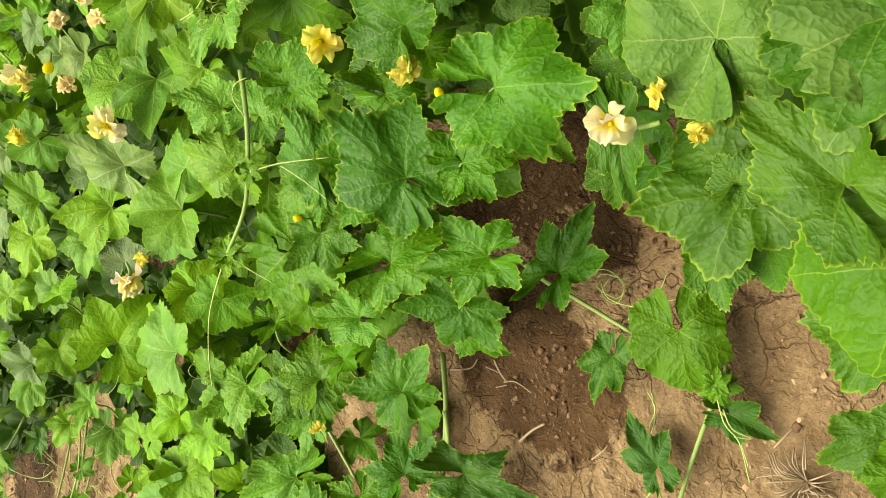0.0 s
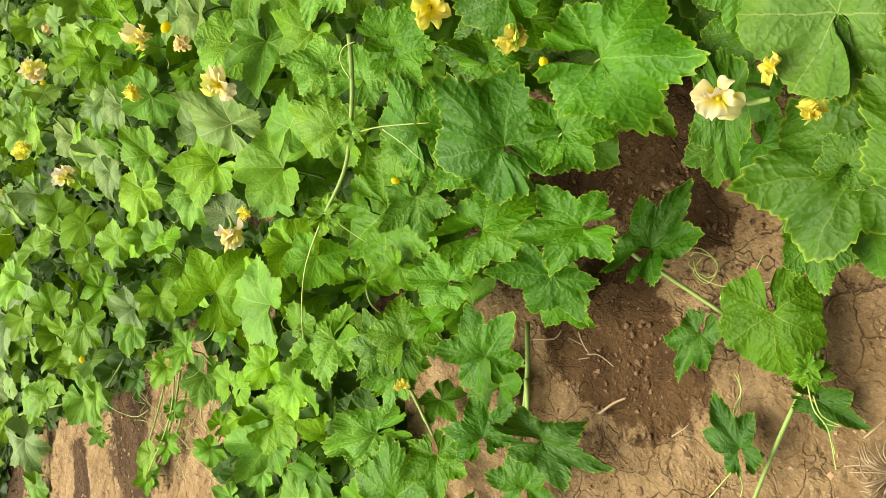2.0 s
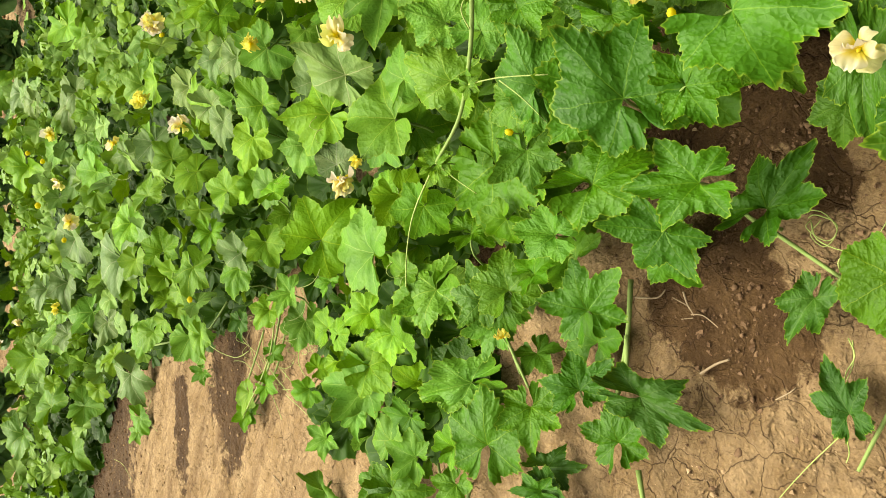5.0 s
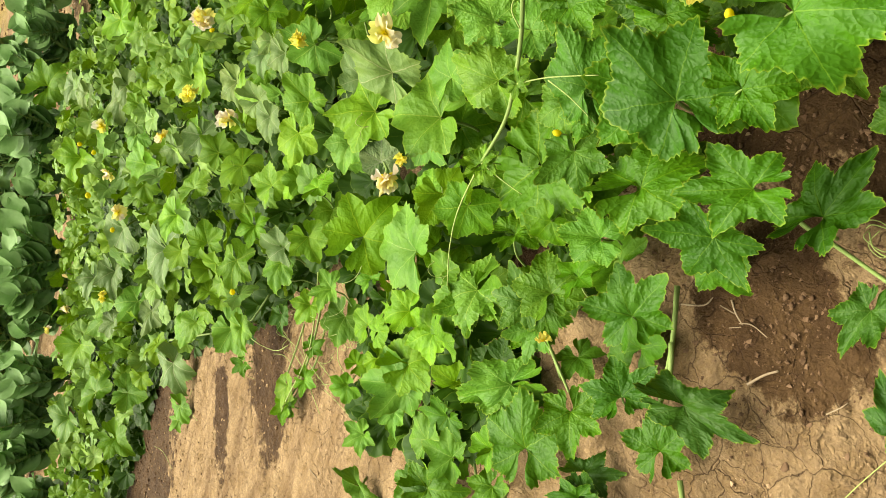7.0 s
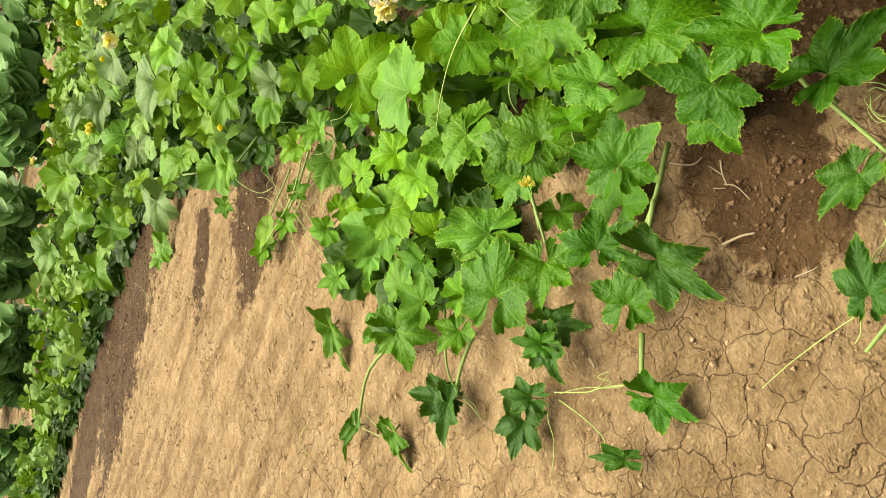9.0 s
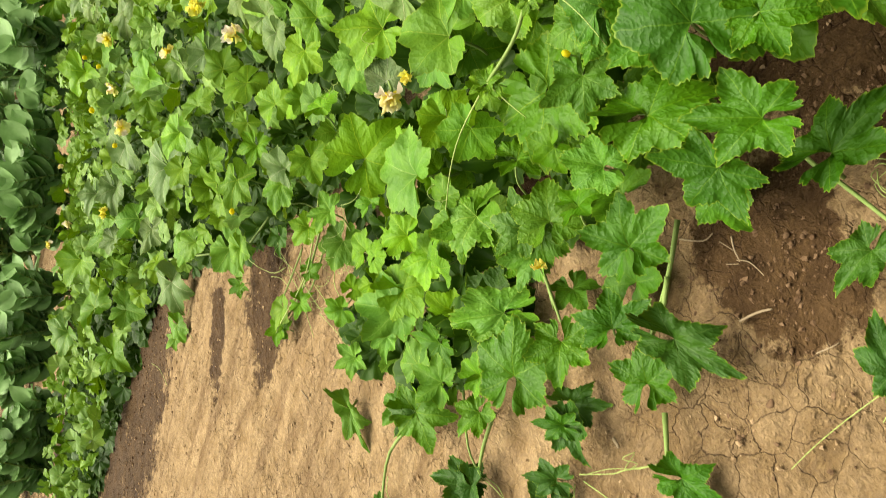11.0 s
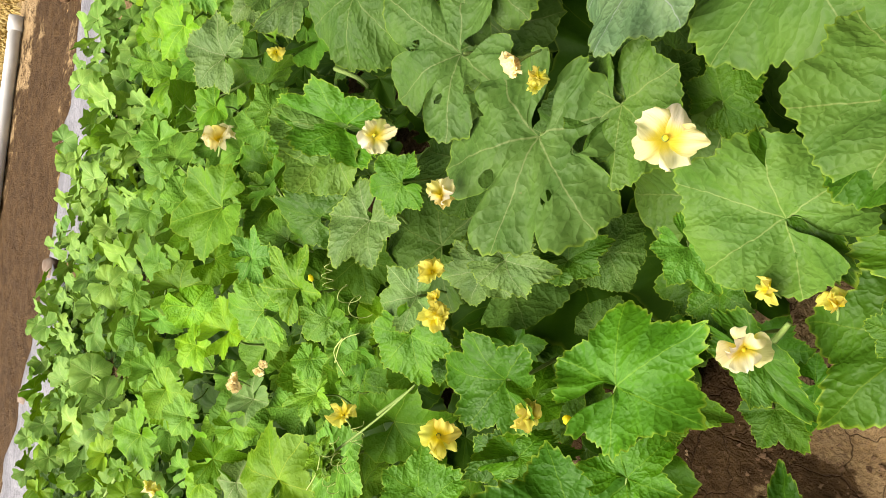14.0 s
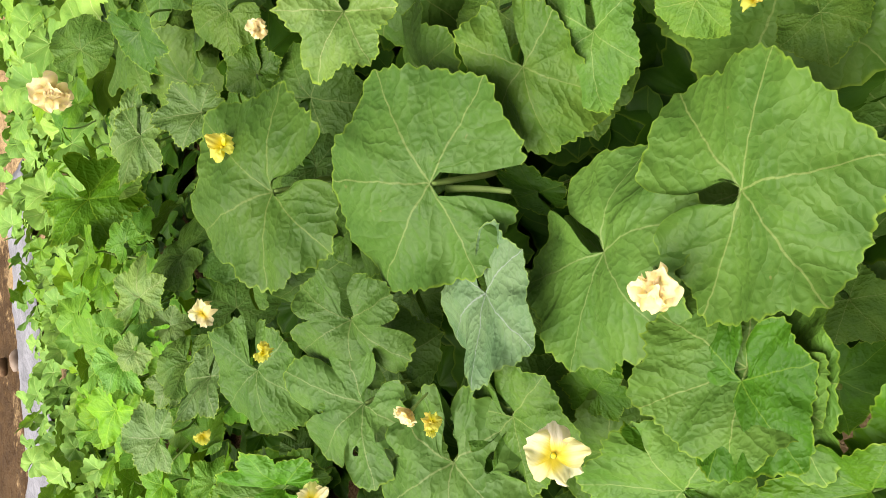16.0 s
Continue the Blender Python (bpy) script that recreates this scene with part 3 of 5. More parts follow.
leaf(-0.675, 1.390, 0.095, 33, -7, 41, 0.169, "m", 0.57)
leaf(-0.790, 1.282, 0.080, -0, 22, -62, 0.153, "m", 0.92)
leaf(-0.622, 1.201, 0.069, 10, -23, 124, 0.114, "s", 1.02)
leaf(-0.492, 1.073, 0.089, -4, 29, -44, 0.098, "s", 1.17)
leaf(-0.544, 0.949, 0.068, 7, 14, -51, 0.112, "s", 0.91)
leaf(-0.418, 0.932, 0.090, -20, -4, -173, 0.162, "d", 0.54)
leaf(-1.132, 1.546, 0.100, -34, -0, -148, 0.151, "s", 0.83)
leaf(-1.163, 1.569, 0.080, 25, 3, 27, 0.110, "d", 0.93)
leaf(-1.143, 1.287, 0.050, 34, 8, 41, 0.120, "d", 0.68)
leaf(-1.147, 1.269, 0.060, 6, -8, 137, 0.114, "d", 0.70)
leaf(-0.764, 1.075, 0.080, 29, -1, 33, 0.086, "s", 0.58)
leaf(-0.757, 1.073, 0.070, -4, -9, 152, 0.102, "d", 0.73)
leaf(-0.725, 1.103, 0.050, -28, -3, -143, 0.100, "d", 0.65)
leaf(-0.650, 0.787, 0.050, -18, -1, -166, 0.106, "s", 0.67)
leaf(-0.904, 1.044, 0.050, 31, 9, 39, 0.090, "d", 0.62)
leaf(-0.966, 1.025, 0.050, 11, -17, 114, 0.106, "d", 0.79)
leaf(-0.799, 0.758, 0.050, 26, 4, 44, 0.090, "d", 0.40)
leaf(-1.450, 1.928, 0.050, -16, -10, 156, 0.177, "s", 0.40)
leaf(-1.263, 1.973, 0.070, 31, -9, 58, 0.093, "s", 0.90)
leaf(-1.083, 1.848, 0.070, 5, -21, 123, 0.085, "s", 0.87)
leaf(-1.429, 1.424, 0.040, -12, -9, 162, 0.126, "s", 0.40)
leaf(-1.575, 1.591, 0.040, 18, -8, 119, 0.118, "s", 0.40)
leaf(0.650, 0.789, 0.490, 3, -15, 43, 0.200, "F", 0.82)
leaf(0.635, 0.671, 0.450, -13, -13, 60, 0.121, "r", 0.92)
leaf(0.408, 0.539, 0.410, 13, -4, -46, 0.139, "r", 0.81)
leaf(0.594, 0.571, 0.374, 1, 25, -174, 0.056, "g", 1.30)
leaf(0.966, 1.680, 0.547, 25, -7, -10, 0.144, "t", 0.95)
leaf(0.915, 2.065, 0.508, -27, 6, 175, 0.124, "t", 0.72)
leaf(0.682, 1.597, 0.515, 31, -9, -32, 0.120, "t", 0.81)
leaf(0.666, 1.431, 0.521, 23, 13, -78, 0.119, "t", 0.80)
leaf(0.761, 1.307, 0.529, 32, -8, -42, 0.132, "g", 0.64)
leaf(0.700, 1.178, 0.513, 19, -14, 24, 0.108, "v", 0.89)
leaf(0.873, 1.190, 0.551, 10, -18, 37, 0.132, "r", 0.82)
leaf(0.860, 1.158, 0.557, 38, 2, -37, 0.151, "r", 0.56)
leaf(0.709, 1.058, 0.519, 26, -11, -20, 0.077, "m", 0.90)
leaf(0.542, 1.139, 0.470, 25, -9, -13, 0.080, "v", 0.98)
leaf(0.528, 0.985, 0.453, 26, -4, -13, 0.085, "v", 0.79)
leaf(0.517, 0.928, 0.464, -26, 4, 144, 0.082, "v", 0.74)
leaf(0.508, 0.884, 0.374, -21, 6, -177, 0.072, "g", 0.69)
leaf(0.362, 1.034, 0.417, 19, -10, -31, 0.129, "m", 0.84)
leaf(0.242, 1.318, 0.405, -28, 14, -177, 0.091, "m", 0.95)
leaf(0.348, 1.722, 0.467, 10, 24, -85, 0.140, "t", 0.95)
leaf(0.324, 1.804, 0.444, 10, -9, 85, 0.160, "t", 0.80)
leaf(0.343, 1.514, 0.436, 13, -16, 74, 0.122, "m", 0.76)
leaf(0.705, 2.299, 0.474, -22, -24, 102, 0.108, "t", 0.86)
leaf(0.474, 1.496, 0.474, 28, 4, 5, 0.088, "t", 0.75)
leaf(0.537, 1.765, 0.479, 33, -7, 21, 0.091, "v", 0.67)
leaf(0.689, 0.386, 0.440, 16, 5, 88, 0.156, "R", 1.17)
leaf(0.914, 0.462, 0.550, 27, -5, -54, 0.203, "R", 0.95)
leaf(1.160, 0.682, 0.627, 21, -11, -30, 0.190, "r", 1.07)
leaf(0.927, 0.264, 0.485, -17, -11, 53, 0.141, "r", 0.73)
leaf(0.882, 0.175, 0.450, -15, -12, 38, 0.104, "r", 0.80)
leaf(0.876, 0.439, 0.367, 24, -8, -78, 0.101, "g", 0.48)
leaf(0.773, 0.546, 0.493, 3, -7, 43, 0.147, "p", 0.73)
leaf(0.640, 0.672, 0.434, -19, 16, -171, 0.107, "r", 0.90)
leaf(0.454, 0.349, 0.430, 13, 5, -19, 0.142, "R", 0.87)
leaf(0.437, 0.338, 0.400, 19, -8, 129, 0.100, "r", 1.30)
leaf(0.924, 0.758, 0.547, -7, -23, 42, 0.130, "f", 1.04)
leaf(0.821, 0.850, 0.536, 13, -11, -3, 0.146, "F", 1.05)
leaf(1.030, 1.000, 0.592, -7, -20, 47, 0.146, "r", 0.80)
leaf(0.867, 1.148, 0.548, 37, 2, -43, 0.159, "m", 0.58)
leaf(0.908, 1.285, 0.547, -36, -11, 108, 0.131, "m", 0.64)
leaf(1.243, 1.490, 0.591, 35, -2, -49, 0.107, "v", 0.99)
leaf(1.147, 1.150, 0.601, 19, -9, 15, 0.115, "v", 0.71)
leaf(1.467, 0.735, 0.630, 37, -9, -47, 0.103, "v", 0.75)
leaf(1.719, 0.973, 0.629, 8, -26, 26, 0.127, "v", 0.80)
leaf(1.767, 1.003, 0.610, 13, 31, -141, 0.106, "v", 0.80)
leaf(1.488, 1.270, 0.619, 7, 33, -135, 0.100, "v", 0.92)
leaf(0.586, 0.198, 0.455, -1, 2, 143, 0.150, "R", 1.19)
leaf(0.437, 0.531, 0.400, -12, -10, 103, 0.119, "m", 0.63)
leaf(0.446, 0.363, 0.440, 2, -3, 28, 0.126, "G", 0.84)
leaf(0.284, 0.367, 0.380, 3, -8, -30, 0.139, "g", 0.60)
leaf(0.228, 0.273, 0.360, 4, -1, 23, 0.139, "B", 1.03)
leaf(0.001, 0.279, 0.180, 10, 5, 47, 0.091, "g", 0.68)
leaf(-0.020, 0.236, 0.220, 4, 2, 21, 0.053, "B", 0.83)
leaf(0.437, 0.678, 0.384, -13, -17, 102, 0.069, "m", 0.89)
leaf(0.385, 0.695, 0.315, 4, -10, 73, 0.064, "g", 0.83)
leaf(0.458, 0.616, 0.403, -0, -10, 85, 0.054, "m", 0.93)
leaf(-0.766, 3.505, 0.339, -27, -40, 136, 0.122, "v", 1.11)
leaf(-0.442, 2.930, 0.364, 28, 15, -51, 0.129, "t", 0.70)
leaf(-0.414, 2.837, 0.367, -29, 8, 174, 0.113, "v", 0.85)
leaf(-0.282, 2.393, 0.369, 33, 15, -25, 0.117, "t", 0.78)
leaf(-0.406, 2.462, 0.350, -2, -28, 111, 0.117, "t", 0.90)
leaf(-0.663, 2.641, 0.317, 25, 37, -55, 0.093, "t", 1.14)
leaf(-0.526, 2.324, 0.315, 24, -20, 23, 0.077, "m", 1.11)
leaf(-1.023, 3.521, 0.320, -1, 33, -45, 0.121, "t", 1.06)
leaf(-1.224, 3.361, 0.255, 11, 41, -53, 0.111, "m", 1.06)
leaf(-0.724, 2.349, 0.269, -24, -37, 142, 0.092, "t", 1.12)
leaf(-0.856, 2.537, 0.262, 34, -8, -2, 0.116, "v", 0.68)
leaf(-1.112, 2.965, 0.262, 12, -18, 108, 0.140, "t", 0.81)
leaf(-0.922, 2.558, 0.249, 14, -23, 99, 0.121, "m", 0.79)
leaf(-1.500, 3.877, 0.292, 2, -24, 119, 0.211, "v", 0.92)
leaf(-1.762, 4.696, 0.329, -18, -15, 125, 0.265, "v", 0.69)
leaf(-2.070, 4.736, 0.324, 3, -31, 124, 0.184, "v", 0.89)
leaf(-2.347, 5.193, 0.340, 22, -28, 96, 0.168, "v", 0.86)
leaf(-1.964, 4.052, 0.249, 9, -26, 118, 0.158, "v", 0.79)
leaf(-2.387, 4.656, 0.287, 31, -8, 57, 0.122, "v", 0.89)
leaf(-1.667, 3.416, 0.208, 33, 1, 60, 0.140, "t", 0.79)
leaf(-1.409, 2.923, 0.184, -7, -27, 132, 0.102, "t", 0.74)
leaf(-1.140, 2.561, 0.190, -3, -26, 121, 0.083, "d", 0.86)
leaf(-0.978, 2.344, 0.197, 31, -25, 74, 0.085, "t", 0.95)
leaf(-1.040, 5.348, 0.317, -9, -32, 121, 0.170, "v", 0.87)
leaf(-0.842, 4.673, 0.265, 45, -11, 27, 0.117, "t", 0.71)
leaf(-0.704, 4.595, 0.254, 28, -31, 35, 0.091, "t", 1.04)
leaf(-1.397, 6.538, 0.445, 14, -24, 86, 0.167, "v", 0.90)
leaf(-1.355, 6.182, 0.414, -6, -29, 112, 0.142, "v", 0.88)
leaf(-0.466, 3.822, 0.322, 8, -27, 95, 0.095, "t", 0.90)
leaf(-0.176, 2.774, 0.391, 27, -27, 85, 0.071, "v", 0.98)
leaf(-1.061, 4.994, 0.296, 8, -29, 101, 0.141, "t", 0.91)
leaf(-1.240, 4.934, 0.293, -20, -30, 129, 0.140, "m", 0.89)
leaf(-0.962, 3.919, 0.326, 6, -31, 97, 0.116, "v", 0.95)
leaf(-1.413, 5.411, 0.361, -1, -9, 107, 0.205, "t", 0.71)
leaf(-0.515, 3.636, 0.340, -6, -3, 99, 0.164, "t", 0.60)
leaf(-1.410, 4.834, 0.321, -9, -17, 113, 0.136, "v", 0.79)
leaf(0.483, 3.458, 0.291, 20, -30, 71, 0.107, "t", 0.91)
leaf(0.371, 2.404, 0.449, -12, -11, 94, 0.110, "v", 0.79)
leaf(0.420, 2.136, 0.467, 1, -15, 86, 0.092, "t", 0.85)
leaf(0.380, 1.927, 0.465, -17, -19, 102, 0.079, "v", 0.85)
leaf(0.194, 2.431, 0.433, -3, -20, 85, 0.078, "v", 0.81)
leaf(0.144, 2.227, 0.431, 17, -18, 67, 0.083, "v", 0.79)
leaf(0.165, 2.096, 0.434, -14, -12, 99, 0.107, "v", 0.76)
leaf(0.383, 5.888, 0.167, 15, -26, 73, 0.150, "v", 0.91)
leaf(-0.123, 6.313, 0.200, 10, -17, 89, 0.216, "v", 0.91)
leaf(-0.233, 5.286, 0.151, 26, -29, 63, 0.128, "v", 0.89)
leaf(-0.333, 5.522, 0.194, 1, -29, 94, 0.148, "v", 0.93)
leaf(-0.473, 6.029, 0.266, -2, -10, 97, 0.277, "p", 0.48)
leaf(-0.693, 5.430, 0.267, 8, -17, 94, 0.181, "t", 0.84)
leaf(-0.681, 4.965, 0.233, 26, -17, 59, 0.134, "t", 0.90)
leaf(-0.729, 4.614, 0.255, 4, -34, 110, 0.109, "t", 1.02)
leaf(-1.137, 5.385, 0.332, 2, -21, 108, 0.190, "v", 0.82)
leaf(-0.241, 2.833, 0.384, -0, -25, 91, 0.089, "v", 0.95)
leaf(-0.191, 2.636, 0.390, -10, -11, 99, 0.112, "v", 0.78)
leaf(-0.418, 3.122, 0.366, -16, -13, 112, 0.133, "v", 0.80)
leaf(-0.433, 2.714, 0.360, -9, -23, 108, 0.095, "v", 0.92)
leaf(-0.114, 2.052, 0.380, 31, 2, -20, 0.103, "v", 0.78)
leaf(-0.293, 2.495, 0.372, -5, -15, 98, 0.097, "t", 0.87)
leaf(-0.238, 2.139, 0.360, 8, -11, 99, 0.093, "v", 0.80)
leaf(-0.752, 3.563, 0.339, 5, -32, 105, 0.107, "t", 0.93)
leaf(-2.219, 3.909, 0.120, -12, -15, 135, 0.208, "v", 0.79)
leaf(-2.422, 3.787, 0.060, -15, -16, 142, 0.123, "t", 0.81)
leaf(-1.495, 2.609, 0.060, 8, -11, 114, 0.095, "t", 0.82)
leaf(0.122, 1.113, 0.281, 43, 8, 6, 0.139, "m")
leaf(0.347, 0.778, 0.22, -15, 5, -142, 0.051, "g")
leaf(0.237, 0.783, 0.114, -2, -17, 108, 0.074, "g")
leaf(0.183, 0.484, 0.191, -22, 0, 119, 0.062, "m")
leaf(-0.114, 0.97, 0.132, -25, 5, 137, 0.089, "m")
leaf(-0.069, 1.206, 0.142, -24, 39, -140, 0.151, "m")
leaf(0.05, 1.315, 0.305, -6, -3, 107, 0.093, "m")
leaf(-0.111, 1.419, 0.235, -8, -8, -179, 0.192, "m")
leaf(-0.274, 1.407, 0.239, -38, -15, -111, 0.093, "s")
leaf(-0.002, 1.625, 0.389, 20, 11, -63, 0.097, "m")
leaf(0.211, 1.605, 0.4, 1, -39, 49, 0.106, "m")
leaf(-0.052, 0.532, 0.061, -24, -26, -122, 0.034, "t")
leaf(-0.053, 0.529, 0.071, -5, 21, -15, 0.034, "t")
leaf(-0.056, 0.537, 0.053, -14, -5, -167, 0.039, "t")
leaf(-0.043, 0.525, 0.089, 11, 38, -74, 0.03, "t")
leaf(-0.057, 0.534, 0.052, -28, -8, 132, 0.04, "t")
leaf(-0.948, 1.334, 0.079, 30, -7, 87, 0.085, "s")
leaf(-0.559, 1.989, 0.279, -20, 37, -118, 0.151, "m")
leaf(-0.974, 2.26, 0.098, 19, -34, 96, 0.116, "m")
leaf(-1.746, 3.512, 0.205, 30, 5, 54, 0.135, "m")
leaf(-1.463, 3.013, 0.185, -20, -28, 155, 0.138, "m")
leaf(-2.777, 4.45, 0.176, -44, -29, -141, 0.16, "m")
leaf(-3.231, 4.583, 0.16, -21, -26, -170, 0.183, "m")
leaf(-2.021, 4.277, 0.269, 37, -31, 97, 0.166, "m")
leaf(-3.162, 5.019, 0.24, 15, 32, -1, 0.224, "m")
leaf(-0.771, 4.851, 0.234, -28, -14, 167, 0.137, "m")
leaf(-1.676, 7.427, 0.531, -26, 32, -128, 0.268, "m")
leaf(-0.88, 2.784, 0.287, 12, -34, 108, 0.098, "s")
leaf(-0.835, 2.198, 0.216, 34, 15, 54, 0.096, "s")
leaf(-0.299, 2.061, 0.36, 10, -25, 90, 0.095, "m")
leaf(-3.121, 5.586, 0.279, 20, -37, 81, 0.22, "m")
leaf(-2.598, 4.661, 0.256, -56, 17, -96, 0.134, "m")
leaf(-3.76, 5.548, 0.276, 26, -18, 67, 0.238, "m")
leaf(-2.465, 4.864, 0.281, 24, -15, 65, 0.203, "m")
leaf(-1.255, 3.749, 0.309, 21, -25, 94, 0.136, "m")
leaf(-1.259, 4.476, 0.324, 12, -26, 73, 0.176, "m")
leaf(-1.787, 5.979, 0.417, 15, -39, 66, 0.236, "m")
leaf(-1.211, 1.675, 0.05, 18, -4, 84, 0.096, "s")
leaf(0.655, 2.635, 0.438, 21, -24, 18, 0.128, "m")
leaf(0.552, 1.977, 0.547, 30, 2, -35, 0.068, "m")
leaf(0.491, 1.194, 0.457, -20, -25, 87, 0.092, "m")
leaf(0.522, 1.351, 0.485, -28, -1, -158, 0.072, "m")
leaf(0.485, 1.817, 0.51, -32, 0, 149, 0.058, "m")
leaf(0.17, 3.279, 0.352, -27, -5, 167, 0.145, "m")
leaf(-0.112, 2.406, 0.391, 26, -41, 35, 0.124, "m")
leaf(-0.308, 2.889, 0.342, 31, -15, 59, 0.097, "s")
leaf(-0.092, 3.164, 0.35, 32, -15, 62, 0.103, "m")
leaf(0.163, 6.002, 0.156, -45, -23, 152, 0.191, "m")
leaf(-0.74, 5.952, 0.314, -28, -19, 164, 0.234, "m")
leaf(-0.612, 3.899, 0.32, 28, -27, 46, 0.138, "m")
leaf(0.854, 4.907, 0.078, -34, -20, 152, 0.176, "m")
leaf(1.033, 4.426, 0.054, 12, -49, 46, 0.161, "m")
leaf(0.535, 1.466, 0.494, 23, -31, 39, 0.05, "m")
leaf(0.46, 1.201, 0.391, -12, 3, 134, 0.061, "m")
leaf(0.511, 0.851, 0.314, -16, -1, 156, 0.064, "r")
leaf(0.41, 0.95, 0.252, -9, 6, 171, 0.07, "r")
leaf(0.789, 1.567, 0.544, -22, 7, 162, 0.086, "s")
leaf(1.468, 2.213, 0.47, 22, -23, 43, 0.106, "m")
leaf(2.418, 3.412, 0.049, 14, -41, -10, 0.19, "m")
leaf(2.932, 4.09, 0.049, -27, -20, 94, 0.147, "m")
leaf(1.192, 1.609, 0.564, 26, -11, 2, 0.07, "m")
leaf(1.277, 1.33, 0.589, 30, -26, 8, 0.065, "v")
leaf(1.503, 1.479, 0.577, 33, -24, -3, 0.066, "v")
leaf(1.349, 1.217, 0.599, -46, 6, 146, 0.056, "v")
leaf(3.037, 3.219, 0.047, 30, -34, -1, 0.143, "m")
leaf(3.176, 3.788, 0.049, 8, -36, 9, 0.192, "m")
leaf(1.532, 1.76, 0.561, 0, -38, 12, 0.113, "m")
leaf(2.525, 4.204, 0.049, 30, -37, 55, 0.162, "m")
leaf(1.366, 2.492, 0.411, 32, -26, 12, 0.089, "m")
leaf(1.748, 4, 0.049, 26, -33, -11, 0.148, "m")
leaf(2.332, 4.694, 0.065, 20, -38, 11, 0.154, "m")
leaf(0.588, 1.379, 0.498, 24, -16, 16, 0.071, "m")
leaf(0.824, 1.527, 0.477, 9, 20, -46, 0.103, "m")
leaf(0.598, 1.001, 0.251, -13, -31, 108, 0.096, "m")
leaf(1.017, 1.29, 0.393, 34, 25, -64, 0.049, "r")
leaf(1.029, 1.366, 0.565, 16, 33, -77, 0.064, "m")
leaf(0.692, 1.854, 0.561, 24, -8, 31, 0.072, "m")
leaf(2.765, 4.494, 0.054, 41, -28, -6, 0.139, "m")
leaf(0.503, 1.329, 0.474, 4, -13, 17, 0.074, "s")
leaf(1.164, 0.341, 0.623, 16, -31, 5, 0.112, "v")
leaf(0.76, 0.066, 0.469, -6, -24, 16, 0.048, "r")
leaf(1.509, 0.655, 0.524, 34, 15, -86, 0.082, "m")
leaf(1.685, 1.274, 0.599, 32, 24, -86, 0.067, "m")
leaf(1.568, 1.59, 0.575, -19, -37, 92, 0.101, "m")
leaf(1.245, 1.217, 0.594, 30, -34, 30, 0.092, "r")
leaf(1.925, 1.329, 0.629, -13, -41, 90, 0.173, "m")
leaf(3.74, 3.32, 0.048, -22, -38, 91, 0.225, "m")
leaf(1.435, 0.502, 0.658, 34, -24, -36, 0.08, "r")
leaf(1.797, 0.762, 0.658, -30, -19, 40, 0.099, "m")
leaf(3.155, 3.307, 0.05, -40, -32, 68, 0.17, "m")
leaf(1.333, 1.618, 0.572, 34, -23, 21, 0.083, "m")
leaf(0.482, 0.285, 0.2, -7, -7, 85, 0.061, "r")
leaf(1.078, 0.251, 0.425, 23, -20, -37, 0.075, "r")
leaf(0.707, 0.018, 0.316, -21, -9, 115, 0.063, "r")
leaf(0.428, 0.754, 0.268, 18, -12, -9, 0.062, "g")
leaf(0.147, 0.323, 0.18, 9, -11, 83, 0.102, "g")
leaf(0.703, 0.239, 0.386, -6, -8, 33, 0.057, "r")
leaf(2.635, 3.308, 0.049, -14, -18, 91, 0.258, "m")
leaf(2.619, 3.852, 0.049, -15, -43, 122, 0.285, "m")
leaf(0.955, 1.6, 0.44, -14, -43, 104, 0.135, "m")
leaf(1.049, 0.844, 0.292, -22, -9, 81, 0.096, "m")
leaf(-0.132, 1.429, 0.374, -18, 10, -76, 0.049, "t")
leaf(-0.141, 1.437, 0.371, 34, 27, 9, 0.039, "t")
leaf(-0.131, 1.435, 0.365, -9, -7, 167, 0.052, "t")
leaf(-0.297, 1.893, 0.344, 2, 46, -66, 0.066, "p")
leaf(0.055, 1.341, 0.419, 20, -1, -15, 0.035, "t")
leaf(0.056, 1.342, 0.421, -15, -8, 175, 0.035, "t")
leaf(0.342, 1.438, 0.514, 2, 30, -32, 0.051, "t")
leaf(0.338, 1.439, 0.515, 11, -2, 40, 0.039, "t")
leaf(0.346, 1.436, 0.513, -6, 29, -128, 0.033, "t")
leaf(0.571, 2.717, 0.472, 47, 15, -62, 0.049, "t")
leaf(0.584, 3.541, 0.305, 19, -19, 36, 0.066, "t")
leaf(0.617, 4.432, 0.102, 30, -31, 6, 0.095, "t")
leaf(0.33, 1.444, 0.507, 8, 9, -69, 0.041, "t")
leaf(0.324, 1.444, 0.504, 38, -27, 3, 0.032, "t")
leaf(0.332, 1.432, 0.505, -41, 25, -166, 0.026, "t")
leaf(0.435, 1.326, 0.504, 7, 16, -56, 0.033, "t")
leaf(-1.57, 2.576, 0.049, 21, 21, 6, 0.088, "s")
leaf(-1.595, 2.598, 0.048, -12, -16, -174, 0.079, "s")
leaf(-1.398, 2.508, 0.049, -20, -19, -168, 0.078, "s")
leaf(-1.249, 2.502, 0.059, -23, 17, -130, 0.066, "s")
leaf(-1.698, 3.089, 0.059, 32, -23, 61, 0.078, "s")
leaf(-2.518, 3.784, 0.048, 29, -21, 74, 0.08, "s")
leaf(-0.739, 2.088, 0.147, 13, 22, -20, 0.075, "s")


def inside(x, y, poly):
    hit = False
    for (x0, y0), (x1, y1) in zip(poly, poly[1:] + poly[:1]):
        if (y0 > y) != (y1 > y) and x < x0 + (y - y0) * (x1 - x0) / (y1 - y0):
            hit = not hit
    return hit


